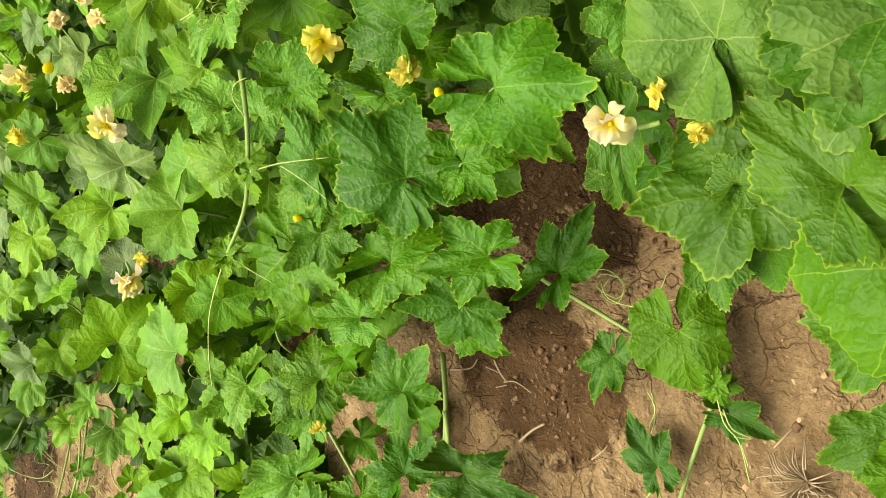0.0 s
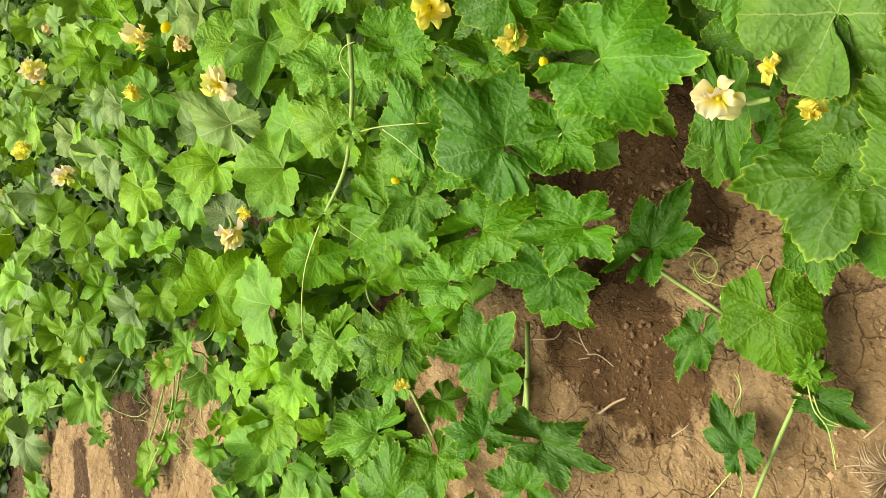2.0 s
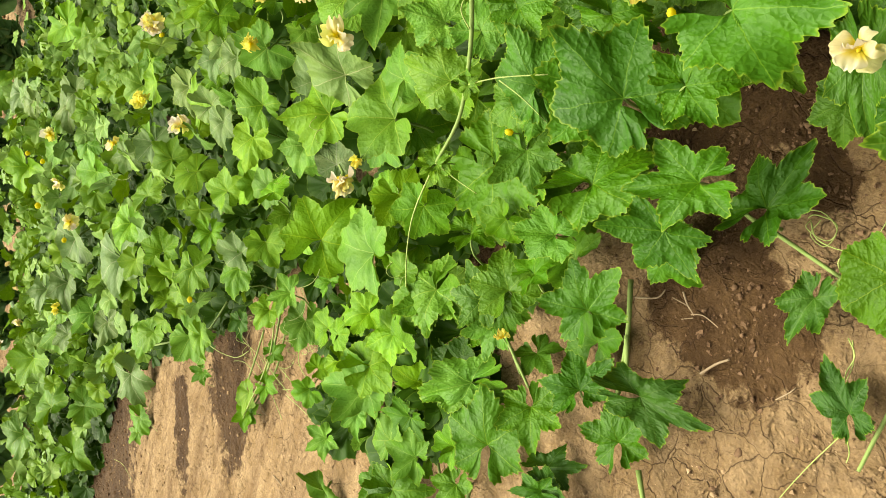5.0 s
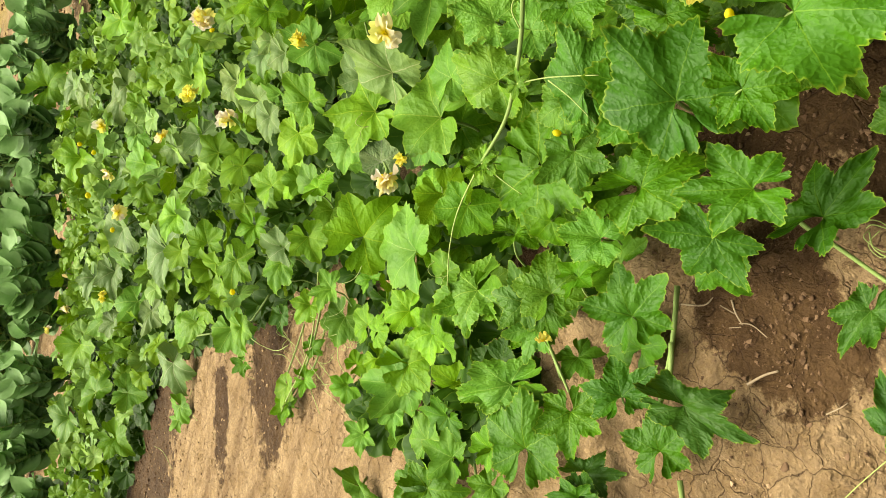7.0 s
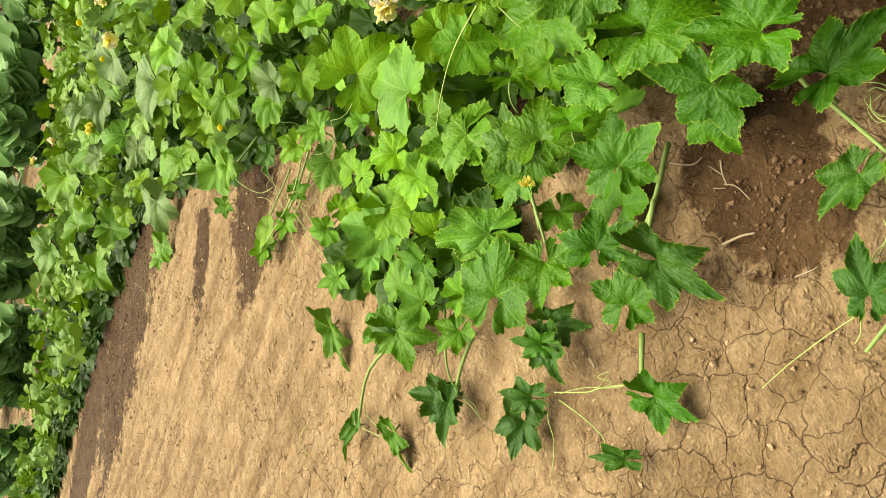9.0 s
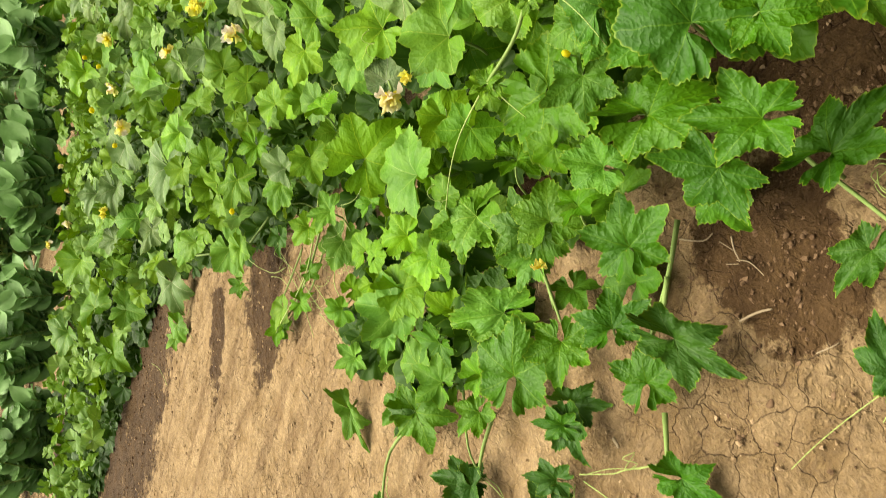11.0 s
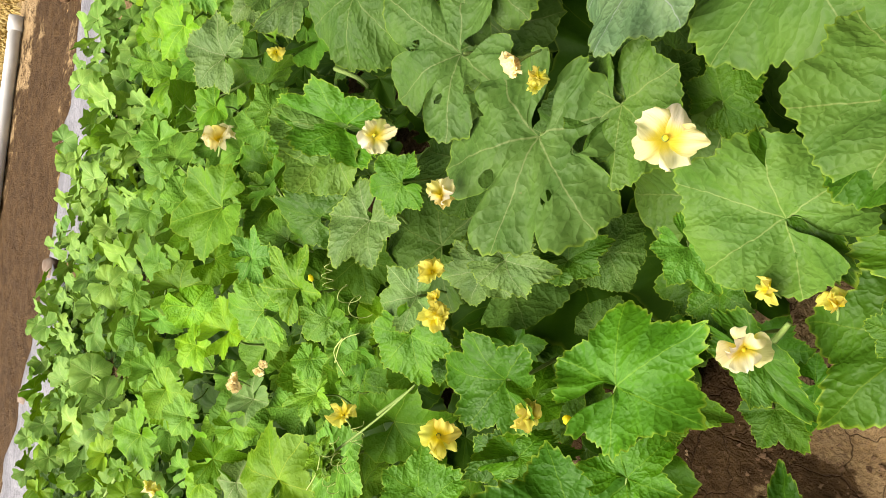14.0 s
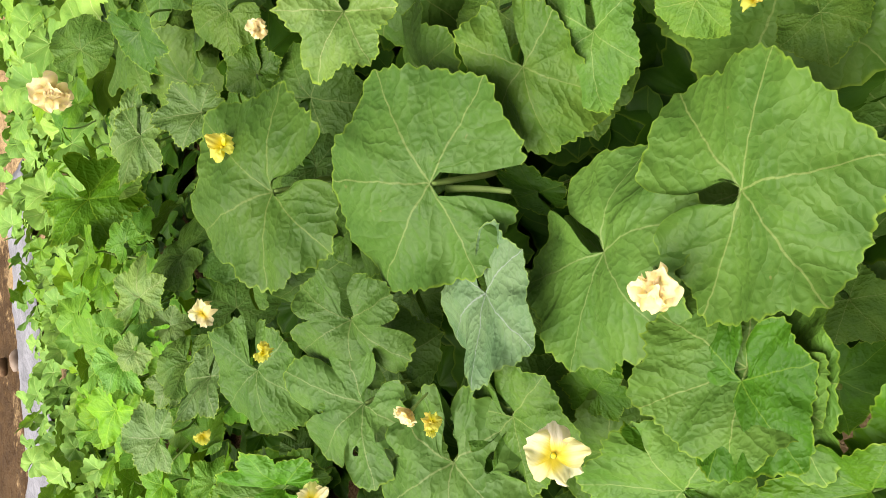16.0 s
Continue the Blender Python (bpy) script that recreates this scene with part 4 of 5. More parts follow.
BED = [(-1.24, 1.72), (-0.92, 1.40), (-0.70, 1.18), (-0.4, 1.06), (-0.21, 1.08), (-0.05, 1.02), (0.14, 1.06), (0.26, 0.92), (0.24, 0.66), (0.28, 0.35), (0.34, 0.0),
       (0.7, -0.6), (5.2, -0.6), (5.2, 2.4), (3.64, 3.35), (2.6, 4.1), (1.9, 4.8), (1.3, 5.0), (0.85, 5.3), (0.45, 6.3), (0.1, 6.95), (-0.7, 7.5), (-1.6, 7.4), (-4.7, 5.5), (-7.2, 4.9), (-7.2, 4.5), (-4.5, 4.6),
       (-3.3, 4.5), (-2.45, 4.3), (-1.55, 3.2), (-0.95, 2.55), (-0.8, 2.45), (-1.05, 2.2), (-1.3, 2.05)]


# thin spots in the canopy, where soil and stems show under slanting sight lines: plan and reach
SLITS = [(-0.86, 4.39, 0.05), (-0.74, 3.41, 0.06), (-0.47, 3.54, 0.06), (-0.56, 2.86, 0.06), (-1.20, 4.01, 0.09), (-1.17, 4.26, 0.07), (-1.29, 3.94, 0.08), (-0.84, 2.70, 0.07), (-1.26, 3.27, 0.06), (-1.05, 2.83, 0.07), (-1.01, 3.30, 0.06), (-1.74, 4.30, 0.07), (-2.43, 5.23, 0.08), (0.09, 3.43, 0.06), (-0.54, 3.49, 0.06), (-0.48, 2.99, 0.06), (-0.59, 2.78, 0.07), (-0.45, 4.90, 0.08), (-0.95, 4.36, 0.07)]
GAPS = [(0.2 + (x - 0.2) * k, 0.12 + (y - 0.12) * k, r) for x, y, r in SLITS for k in (1.0, 0.93, 0.86, 0.79, 0.72)]


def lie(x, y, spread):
    """A turn for a leaf: mostly flat, leaning towards the camera to fit its view."""
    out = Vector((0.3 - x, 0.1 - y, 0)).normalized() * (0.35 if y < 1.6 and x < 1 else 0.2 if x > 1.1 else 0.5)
    n = Vector((out.x + random.gauss(0, spread), out.y + random.gauss(0, spread), 1)).normalized()
    turn = Vector((0, 0, 1)).rotation_difference(n).to_matrix().to_4x4()
    return turn @ Matrix.Rotation(random.uniform(0, 6.28), 4, "Z")


def sow():
    """Fills the bed between the leaves placed one by one: an upper and a middle storey of single leaves near by, joined foliage far off and low down."""
    far = {v.name: ([], [], []) for v in VINES}
    low = {v.name: ([], [], []) for v in VINES}
    upper, middle = [], []

    def joined(store, shapes, x, y, m):
        v = vine_at(x, y)
        vs, fs, uv = store[v.name]
        a, b, c = random.choice(shapes)
        base, mm = len(vs), Matrix.Translation(-v.location) @ m
        vs += [mm @ Vector(p) for p in a]
        fs += [tuple(i + base for i in f) for f in b]
        uv += c

    def free(x, y, size, others, share):
        return all((x - a) ** 2 + (y - b) ** 2 > (share * (size + s)) ** 2 for a, b, s in others)

    for n in range(38000):
        x, y = random.uniform(-7.2, 5.2), random.uniform(-0.1, 7.5)
        if not inside(x, y, BED):
            continue
        storey = random.choice(("upper", "upper", "middle" if y < 1.9 or x > 1.0 else "low", "low"))
        old = x > 0.5 and y < 1.3
        size = (0.165 if old else 0.105 if y < 1.9 else 0.098) * random.uniform(0.65, 1.15)
        if any((x - a) ** 2 + (y - b) ** 2 < r * r * (0.6 if storey == "low" else 1) for a, b, r in GAPS):
            continue
        if x < 0.45 and y < 1.4 and (storey == "low" or (storey == "middle" and random.random() < 0.5)):
            continue  # the open edge: soil and stems show between the leaves
        deep = top(x, y) - land(x, y)
        near = y < 2.9 and x < 2.4
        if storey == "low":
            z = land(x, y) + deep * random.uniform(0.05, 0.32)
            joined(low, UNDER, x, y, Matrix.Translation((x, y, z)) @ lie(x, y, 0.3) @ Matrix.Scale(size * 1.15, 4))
            continue
        if storey == "middle":
            if not free(x, y, size, middle, 0.55):
                continue
            middle.append((x, y, size))
            z = top(x, y) - min(0.75 * deep, random.uniform(0.11, 0.22))
        else:
            if (old and random.random() < 0.5) or not free(x, y, size, TAKEN, 0.85 if old else 0.52) or not free(x, y, size, upper, 0.6 if y < 1.9 else 0.56):
                continue
            upper.append((x, y, size))
            z = top(x, y) + random.uniform(-0.12, 0.04) - 0.4 * min(max(y + 0.69 * x - 5.5, 0), 0.3)  # lower towards the far edge
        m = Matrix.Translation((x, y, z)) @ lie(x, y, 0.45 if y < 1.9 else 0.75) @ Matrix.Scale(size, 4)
        if not near:
            joined(far, COARSE, x, y, m)
            continue
        v = vine_at(x, y)
        st = "r" if old else random.choice("smmm" if y < 1.5 else "mmmr")
        ob = part("leaf", PLAIN[st][random.randrange(6)], v, Matrix.Translation(-v.location) @ m, "", shade(st, x, y))
        if storey == "upper":
            part("petiole", STALKS[random.randrange(3)], ob, Matrix.Translation((0, 0, ob.data.vertices[0].co.z + 0.155)))
    for v in VINES:
        for store, name, material, label in ((far, "foliage", M_SAGE if v.location.x > 0.9 else M_FAR, "dense far leaves of the vine"), (low, "lower_foliage", M_LOW_SHADED, "lower leaves of the vine, darkened with painted canopy shade")):
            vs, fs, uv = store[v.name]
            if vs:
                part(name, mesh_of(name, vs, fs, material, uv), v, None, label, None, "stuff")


# ---- flowers
def petal_mesh(seed, curl, material=None):
    """A broad, ruffled petal of unit length with a crumpled edge."""
    rnd = random.Random(seed)
    n, verts, faces, uv = 13, [], [], []
    a, b, c = (rnd.uniform(0, 6.28) for _ in range(3))
    for i in range(n):
        t = i / (n - 1)
        w = 0.13 + 0.62 * math.sin(t ** 1.1 * 2.2) ** 0.9 * (1 - 0.18 * t)
        for j in range(n):
            s = j / (n - 1) * 2 - 1
            r = t * (1 - 0.22 * abs(s) ** 2.2 * t + 0.07 * t * math.sin(4 * s + a) + 0.025 * math.sin(12 * s + b) * t)
            z = 0.30 * math.sin(t * 1.8) - curl * t * t + 0.30 * t * t * math.sin(3.6 * s + a) + 0.18 * t * t * math.sin(9 * s + b + 3 * t) + 0.14 * abs(s) * t
            verts.append((w * s * (1 + 0.12 * math.sin(3 * t + c)), 0.05 + r, z))
            uv.append((s * w, t, 0))
    for i in range(n - 1):
        for j in range(n - 1):
            faces.append((i * n + j, i * n + j + 1, (i + 1) * n + j + 1, (i + 1) * n + j))
    return mesh_of("petal", verts, faces, material or M_PETAL, uv)


PETALS = [petal_mesh(k, c) for k, c in enumerate((0.05, 0.25, 0.5, -0.25, 0.7, -0.1, 0.35))]
LIMP = [petal_mesh(k, c, M_FADED) for k, c in enumerate((0.3, 0.6, 0.9, 1.1), 20)]
HEART = mesh_of("stamen", *[(lambda q: (([(0.10 * p.x, 0.10 * p.y, 0.15 + 0.16 * p.z) for p in q[0]], q[1])[i]))(lump(3, 2, 0.3)) for i in (0, 1)], M_PETAL, None)
CALYX = mesh_of("calyx", *tube([(0, 0, 0.06), (0, 0, -0.15), (0, 0.03, -0.5), (0, 0.25, -1.3)], 0.13, 0.45, 7), M_STEM)


def bud_mesh():
    q = lump(5, 2, 0.25)
    return mesh_of("bud", [(0.36 * p.x, 0.36 * p.y, 0.3 + 0.5 * p.z) for p in q[0]], q[1], M_PETAL)


def wilt_mesh(seed):
    """A withered, crumpled corolla: drooping ruffled folds round a soft middle."""
    verts, faces, n, rings = [], [], 40, 7
    for j in range(rings):
        t = j / (rings - 1)
        for i in range(n):
            a = 2 * math.pi * i / n
            q = Vector((math.cos(a) * 1.3, math.sin(a) * 1.3, seed + t))
            r = 0.1 + 0.72 * t ** 0.8 * (1 + 0.12 * math.sin(5 * a + seed) + 0.07 * math.sin(8 * a + 2 * seed) + 0.4 * noise.noise(q * 2.6)) * (0.7 if seed % 2 else 0.95)
            z = 0.35 - 0.6 * t * t + 0.8 * t * noise.noise(q * 4.2) + 0.2 * t * math.sin(13 * a + seed + 5 * t)
            verts.append((r * math.cos(a), r * math.sin(a), z))
    for j in range(rings - 1):
        for i in range(n):
            faces.append((j * n + i, j * n + (i + 1) % n, (j + 1) * n + (i + 1) % n, (j + 1) * n + i))
    faces.append(tuple(range(n))[::-1])
    return mesh_of("wilted_corolla", verts, faces, M_FADED)


BUD, WILTS = bud_mesh(), [wilt_mesh(k) for k in range(4)]


def flower(x, y, z, rx, ry, rz, size, style="o"):
    """o: open yellow, c: open and creamy-edged, w: withered, b: bud."""
    v = vine_at(x, y)
    size *= 0.75 if style == "w" and y > 1.2 else 1
    head = part("flower", CALYX, v, Matrix.Translation(-v.location) @ pose(x, y, z, rx, ry, rz) @ Matrix.Scale(size, 4),
                {"o": "open yellow gourd flower", "c": "yellow flower with cream edges", "w": "withered cream flower", "b": "closed yellow bud"}[style])
    if style == "w":
        for k in range(6):
            part("petal", random.choice(LIMP), head, pose(0, 0, 0, random.uniform(45, 80), random.uniform(-12, 12), 60 * k + random.uniform(-15, 15)) @ Matrix.Diagonal((random.uniform(0.8, 1.05), random.uniform(0.75, 0.95), 0.5, 1)))
        part("corolla", random.choice(WILTS), head, Matrix.Translation((0, 0, 0.45)) @ Matrix.Scale(0.55, 4))
    elif style == "b":
        part("bud", BUD, head, None, "", (1, 1.15, 1.5))
    else:
        open_by = 12 if style == "c" and y < 0.6 else random.choice((10, 24, 38, 50)) + (14 if y > 1.6 else 0)
        for k in range(5):
            lean = open_by + random.uniform(-24, 22)
            pale = style == "c" and random.random() < (0.5 if y > 1.6 else 0.75 if y > 0.7 else 1.0)
            c = (1.1, random.uniform(1.08, 1.22), random.uniform(2.6, 4.6)) if pale else (1, random.uniform(0.95, 1.15), random.uniform(1, 2.2) if style == "c" else 1)
            part("petal", random.choice(PETALS), head, pose(0, 0, 0, lean, random.uniform(-18, 18), 72 * k + random.uniform(-13, 13)) @ Matrix.Diagonal((random.uniform(0.75, 1.05), random.uniform(0.85, 1.12), 1, 1)), "", c)
        part("stamen", HEART, head, None, "", (1.05, 1.15, 2.5))
    return head


flower(0.295, 0.662, 0.363, 20, -25, 0, 0.032, "c")
flower(0.338, 0.581, 0.413, -11, 25, 0, 0.016, "o")
flower(0.298, 0.526, 0.394, 18, 24, 0, 0.022, "o")
flower(0.295, 1.009, 0.405, 43, 7, 0, 0.033, "o")
flower(0.315, 1.180, 0.446, 45, -40, 0, 0.036, "o")
flower(0.277, 0.956, 0.380, 30, 24, 0, 0.021, "b")
flower(0.040, 1.801, 0.481, 67, -3, 0, 0.042, "c")
flower(0.055, 2.354, 0.471, 67, 4, 0, 0.046, "c")
flower(0.098, 1.982, 0.502, 52, 9, 0, 0.045, "w")
flower(0.127, 2.084, 0.510, 41, -62, 0, 0.035, "b")
flower(-0.285, 1.745, 0.401, 60, -32, 0, 0.052, "c")
flower(-0.217, 1.677, 0.412, 26, -26, 0, 0.022, "o")
flower(-0.577, 3.102, 0.370, 45, 52, 0, 0.053, "c")
flower(-0.289, 3.712, 0.367, 75, -25, 0, 0.049, "c")
flower(-0.102, 2.408, 0.437, 59, -3, 0, 0.035, "o")
flower(-0.603, 3.611, 0.378, 55, 26, 0, 0.040, "o")
flower(-0.001, 1.241, 0.362, -3, 1, 0, 0.019, "b")
flower(-0.440, 1.213, 0.221, -13, 42, 0, 0.017, "o")
flower(-1.404, 4.644, 0.463, 62, 53, 0, 0.054, "c")
flower(-1.548, 4.428, 0.421, 58, -1, 0, 0.048, "c")
flower(-1.837, 5.364, 0.422, 44, 69, 0, 0.055, "b")
flower(-1.353, 5.409, 0.406, 62, 55, 0, 0.052, "c")
flower(-1.627, 5.819, 0.450, 73, 21, 0, 0.047, "b")
flower(-1.542, 5.437, 0.420, 66, -59, 0, 0.041, "b")
flower(-2.239, 4.720, 0.356, 54, 55, 0, 0.043, "o")
flower(-3.223, 6.774, 0.417, 32, 74, 0, 0.055, "c")
flower(-2.993, 5.891, 0.350, 49, 66, 0, 0.043, "c")
flower(-2.672, 5.862, 0.395, 53, -62, 0, 0.041, "w")
flower(-0.989, 4.170, 0.332, 60, -18, 0, 0.044, "c")
flower(-0.622, 3.651, 0.382, 69, 13, 0, 0.040, "o")
flower(-0.291, 3.688, 0.370, 69, -15, 0, 0.046, "c")
flower(-1.692, 4.522, 0.416, 70, -55, 0, 0.038, "b")
flower(-1.207, 2.848, 0.282, 31, 64, 0, 0.032, "b")
flower(-3.446, 6.359, 0.385, 68, 47, 0, 0.038, "c")
flower(-2.639, 6.152, 0.422, -55, 41, 0, 0.042, "w")
flower(0.413, 2.139, 0.576, 61, 12, 0, 0.031, "c")
flower(0.306, 1.876, 0.544, 71, -34, 0, 0.038, "w")
flower(0.258, 1.797, 0.534, 25, -1, 0, 0.036, "w")
flower(0.229, 1.998, 0.535, 50, 34, 0, 0.040, "w")
flower(0.394, 4.878, 0.132, 71, -39, 0, 0.063, "c")
flower(-0.306, 3.838, 0.350, 69, 20, 0, 0.047, "c")
flower(-0.290, 3.465, 0.391, 21, -43, 0, 0.025, "b")
flower(0.529, 1.621, 0.583, 52, -48, 0, 0.024, "w")
flower(0.541, 1.547, 0.562, 3, -65, 0, 0.021, "w")
flower(0.153, 4.853, 0.128, 68, -11, 0, 0.052, "w")
flower(-0.008, 4.756, 0.124, 72, 21, 0, 0.055, "w")
flower(-0.099, 3.633, 0.363, 61, -27, 0, 0.039, "w")
flower(0.477, 1.065, 0.501, 29, -38, 0, 0.023, "o")
flower(0.501, 1.046, 0.506, 23, 17, 0, 0.014, "o")
flower(0.393, 1.348, 0.513, 21, 33, 0, 0.024, "o")
flower(0.018, 7.023, 0.287, 46, 69, 0, 0.046, "b")
flower(0.764, 1.019, 0.587, 58, -23, 0, 0.030, "c")
flower(0.629, 0.949, 0.538, 48, -32, 0, 0.026, "c")
flower(0.526, 0.590, 0.507, 42, -24, 0, 0.036, "c")
flower(0.715, 0.724, 0.555, -34, -25, 0, 0.028, "w")
flower(0.573, 0.326, 0.494, -2, -39, 0, 0.037, "w")
flower(1.007, 0.919, 0.612, 51, -30, 0, 0.019, "o")
flower(0.539, 1.031, 0.515, 48, -31, 0, 0.023, "o")
flower(0.478, 1.056, 0.500, 53, -5, 0, 0.020, "o")
flower(0.631, 1.300, 0.566, 22, 53, 0, 0.014, "b")
flower(0.536, 1.608, 0.580, -7, 27, 0, 0.028, "w")
flower(1.020, 1.497, 0.618, 58, 12, 0, 0.038, "c")
flower(1.173, 0.992, 0.644, 36, -43, 0, 0.026, "c")
flower(0.545, 1.528, 0.560, 36, -12, 0, 0.017, "w")
flower(0.677, 0.724, 0.541, 39, -59, 0, 0.013, "o")
flower(1.050, 1.211, 0.624, 28, -52, 0, 0.016, "o")
flower(1.333, 4.318, 0.105, 58, -50, 0, 0.037, "o")
flower(1.271, 0.676, 0.667, 20, -24, 0, 0.028, "o")
flower(1.262, 0.445, 0.685, 27, -55, 0, 0.021, "w")
flower(2.085, 1.117, 0.709, 11, -75, 0, 0.062, "w")
flower(0.675, 0.028, 0.511, 26, -25, 0, 0.014, "o")
flower(0.683, 0.713, 0.542, 47, -14, 0, 0.014, "o")


def runner(name, points, radius, taper=0.7, material=None, sides=6):
    """A stem or tendril of the vine, through points."""
    v = vine_at(*points[0][:2])
    part(name, mesh_of(name, *tube([Vector(p) - v.location for p in points], radius, taper, sides), material or M_STEM), v)


runner("vine_stem", [(0.235, 1.363, 0.466), (0.148, 1.353, 0.439), (0.048, 1.358, 0.411), (-0.032, 1.378, 0.390), (-0.132, 1.437, 0.368)], 0.005)
runner("tendril", [(0.057, 1.341, 0.419), (0.090, 1.281, 0.400), (0.126, 1.185, 0.372)], 0.0017, 0.7, M_TENDRIL, 4)
runner("tendril", [(0.085, 1.280, 0.399), (0.070, 1.233, 0.375), (0.041, 1.183, 0.338)], 0.0015, 0.7, M_TENDRIL, 4)
runner("tendril", [(-0.141, 1.437, 0.371), (-0.275, 1.506, 0.335), (-0.382, 1.530, 0.304), (-0.477, 1.530, 0.275)], 0.002, 0.7, M_TENDRIL, 4)
runner("tendril", [(-0.132, 1.429, 0.374), (-0.149, 1.376, 0.343), (-0.158, 1.330, 0.322)], 0.0015, 0.7, M_TENDRIL, 4)
runner("tendril", [(0.157, 1.349, 0.449), (0.182, 1.364, 0.469), (0.208, 1.365, 0.469), (0.224, 1.339, 0.466)], 0.0015, 0.7, M_TENDRIL, 4)
runner("vine_stem", [(0.016, 0.969, 0.049), (-0.007, 0.895, 0.043), (-0.013, 0.825, 0.049), (-0.033, 0.696, 0.045)], 0.005)
runner("vine_stem", [(0.112, 0.574, 0.058), (0.066, 0.561, 0.059), (0.014, 0.538, 0.060), (-0.043, 0.525, 0.057)], 0.0045)
runner("vine_stem", [(-0.044, 0.534, 0.028), (-0.098, 0.542, 0.022), (-0.213, 0.543, 0.026), (-0.307, 0.540, 0.029)], 0.005)
runner("vine_stem", [(-0.231, 1.091, 0.043), (-0.351, 1.041, 0.043), (-0.489, 1.002, 0.049)], 0.006)
runner("vine_stem", [(-0.520, 1.337, 0.077), (-0.550, 1.283, 0.075), (-0.579, 1.218, 0.079)], 0.005)
runner("vine_stem", [(-0.058, 0.704, 0.043), (-0.033, 0.696, 0.045), (-0.013, 0.686, 0.047)], 0.004)
runner("vine_stem", [(-0.223, 0.552, 0.032), (-0.220, 0.575, 0.039), (-0.228, 0.609, 0.033)], 0.004)
runner("tendril", [(0.036, 0.826, 0.029), (0.052, 0.786, 0.028), (0.034, 0.749, 0.023), (-0.001, 0.756, 0.022), (0.008, 0.787, 0.025), (0.038, 0.780, 0.027)], 0.0013, 0.7, M_TENDRIL, 4)
runner("tendril", [(-0.037, 0.714, 0.020), (0.005, 0.717, 0.013), (0.037, 0.690, 0.017), (0.081, 0.683, 0.019)], 0.0013, 0.7, M_TENDRIL, 4)
runner("tendril", [(-0.099, 0.541, 0.011), (-0.117, 0.500, 0.014), (-0.164, 0.461, 0.018)], 0.0013, 0.7, M_TENDRIL, 4)
runner("tendril", [(-0.124, 0.648, 0.014), (-0.157, 0.629, 0.016), (-0.189, 0.627, 0.014)], 0.0013, 0.7, M_TENDRIL, 4)
runner("tendril", [(-0.266, 0.590, 0.017), (-0.344, 0.612, 0.019), (-0.425, 0.632, 0.014), (-0.487, 0.642, 0.013)], 0.0013, 0.7, M_TENDRIL, 4)
runner("tendril", [(-0.852, 1.002, 0.018), (-0.785, 0.952, 0.019), (-0.731, 0.895, 0.015), (-0.683, 0.862, 0.018)], 0.0013, 0.7, M_TENDRIL, 4)
runner("vine_stem", [(-2.165, 4.070, 0.099), (-1.769, 3.480, 0.098), (-1.500, 3.086, 0.097), (-1.245, 2.918, 0.096)], 0.006)
runner("vine_stem", [(-1.062, 2.556, 0.038), (-1.242, 2.534, 0.038), (-1.426, 2.550, 0.038), (-1.605, 2.625, 0.037)], 0.005)
runner("vine_stem", [(-1.234, 2.651, 0.036), (-1.348, 2.661, 0.036), (-1.585, 2.678, 0.038), (-1.586, 2.598, 0.038)], 0.004)
runner("vine_stem", [(-1.166, 1.571, 0.048), (-1.371, 1.635, 0.049), (-1.524, 1.573, 0.050)], 0.006)
runner("vine_stem", [(-0.934, 1.313, 0.045), (-1.032, 1.293, 0.049), (-1.124, 1.263, 0.044)], 0.006)
runner("vine_stem", [(-0.340, 1.043, 0.048), (-0.406, 1.016, 0.043), (-0.473, 1.009, 0.043)], 0.006)
runner("vine_stem", [(-0.571, 0.892, 0.046), (-0.666, 0.815, 0.046)], 0.006)
runner("vine_stem", [(-0.547, 1.341, 0.048), (-0.585, 1.286, 0.047)], 0.005)
runner("vine_stem", [(-0.972, 1.451, 0.049), (-1.081, 1.346, 0.046), (-1.099, 1.259, 0.049)], 0.004)
runner("tendril", [(-1.423, 3.020, 0.017), (-1.390, 2.916, 0.018), (-1.381, 2.760, 0.019), (-1.418, 2.687, 0.020)], 0.0015, 0.7, M_TENDRIL, 4)
runner("tendril", [(-1.315, 2.569, 0.016), (-1.299, 2.345, 0.019), (-1.364, 2.421, 0.017)], 0.0015, 0.7, M_TENDRIL, 4)
runner("tendril", [(-1.033, 2.359, 0.018), (-1.105, 2.318, 0.017), (-1.122, 2.230, 0.018)], 0.0015, 0.7, M_TENDRIL, 4)
runner("tendril", [(-1.128, 1.286, 0.019), (-1.102, 1.218, 0.017), (-1.111, 1.168, 0.016)], 0.0015, 0.7, M_TENDRIL, 4)
runner("tendril", [(-1.520, 2.890, 0.016), (-1.461, 2.774, 0.017), (-1.441, 2.594, 0.019)], 0.0015, 0.7, M_TENDRIL, 4)
runner("tendril", [(-1.401, 3.012, 0.018), (-1.395, 2.855, 0.020), (-1.364, 2.668, 0.017), (-1.375, 2.557, 0.018)], 0.0014, 0.7, M_TENDRIL, 4)
runner("tendril", [(-2.299, 3.763, 0.019), (-2.417, 3.769, 0.017), (-2.370, 3.571, 0.020)], 0.0014, 0.7, M_TENDRIL, 4)
runner("tendril", [(-1.363, 2.379, 0.019), (-1.337, 2.232, 0.017), (-1.327, 2.142, 0.019)], 0.0014, 0.7, M_TENDRIL, 4)
runner("tendril", [(-0.954, 2.229, 0.028), (-1.010, 2.169, 0.028), (-1.082, 2.085, 0.030)], 0.0015, 0.7, M_TENDRIL, 4)
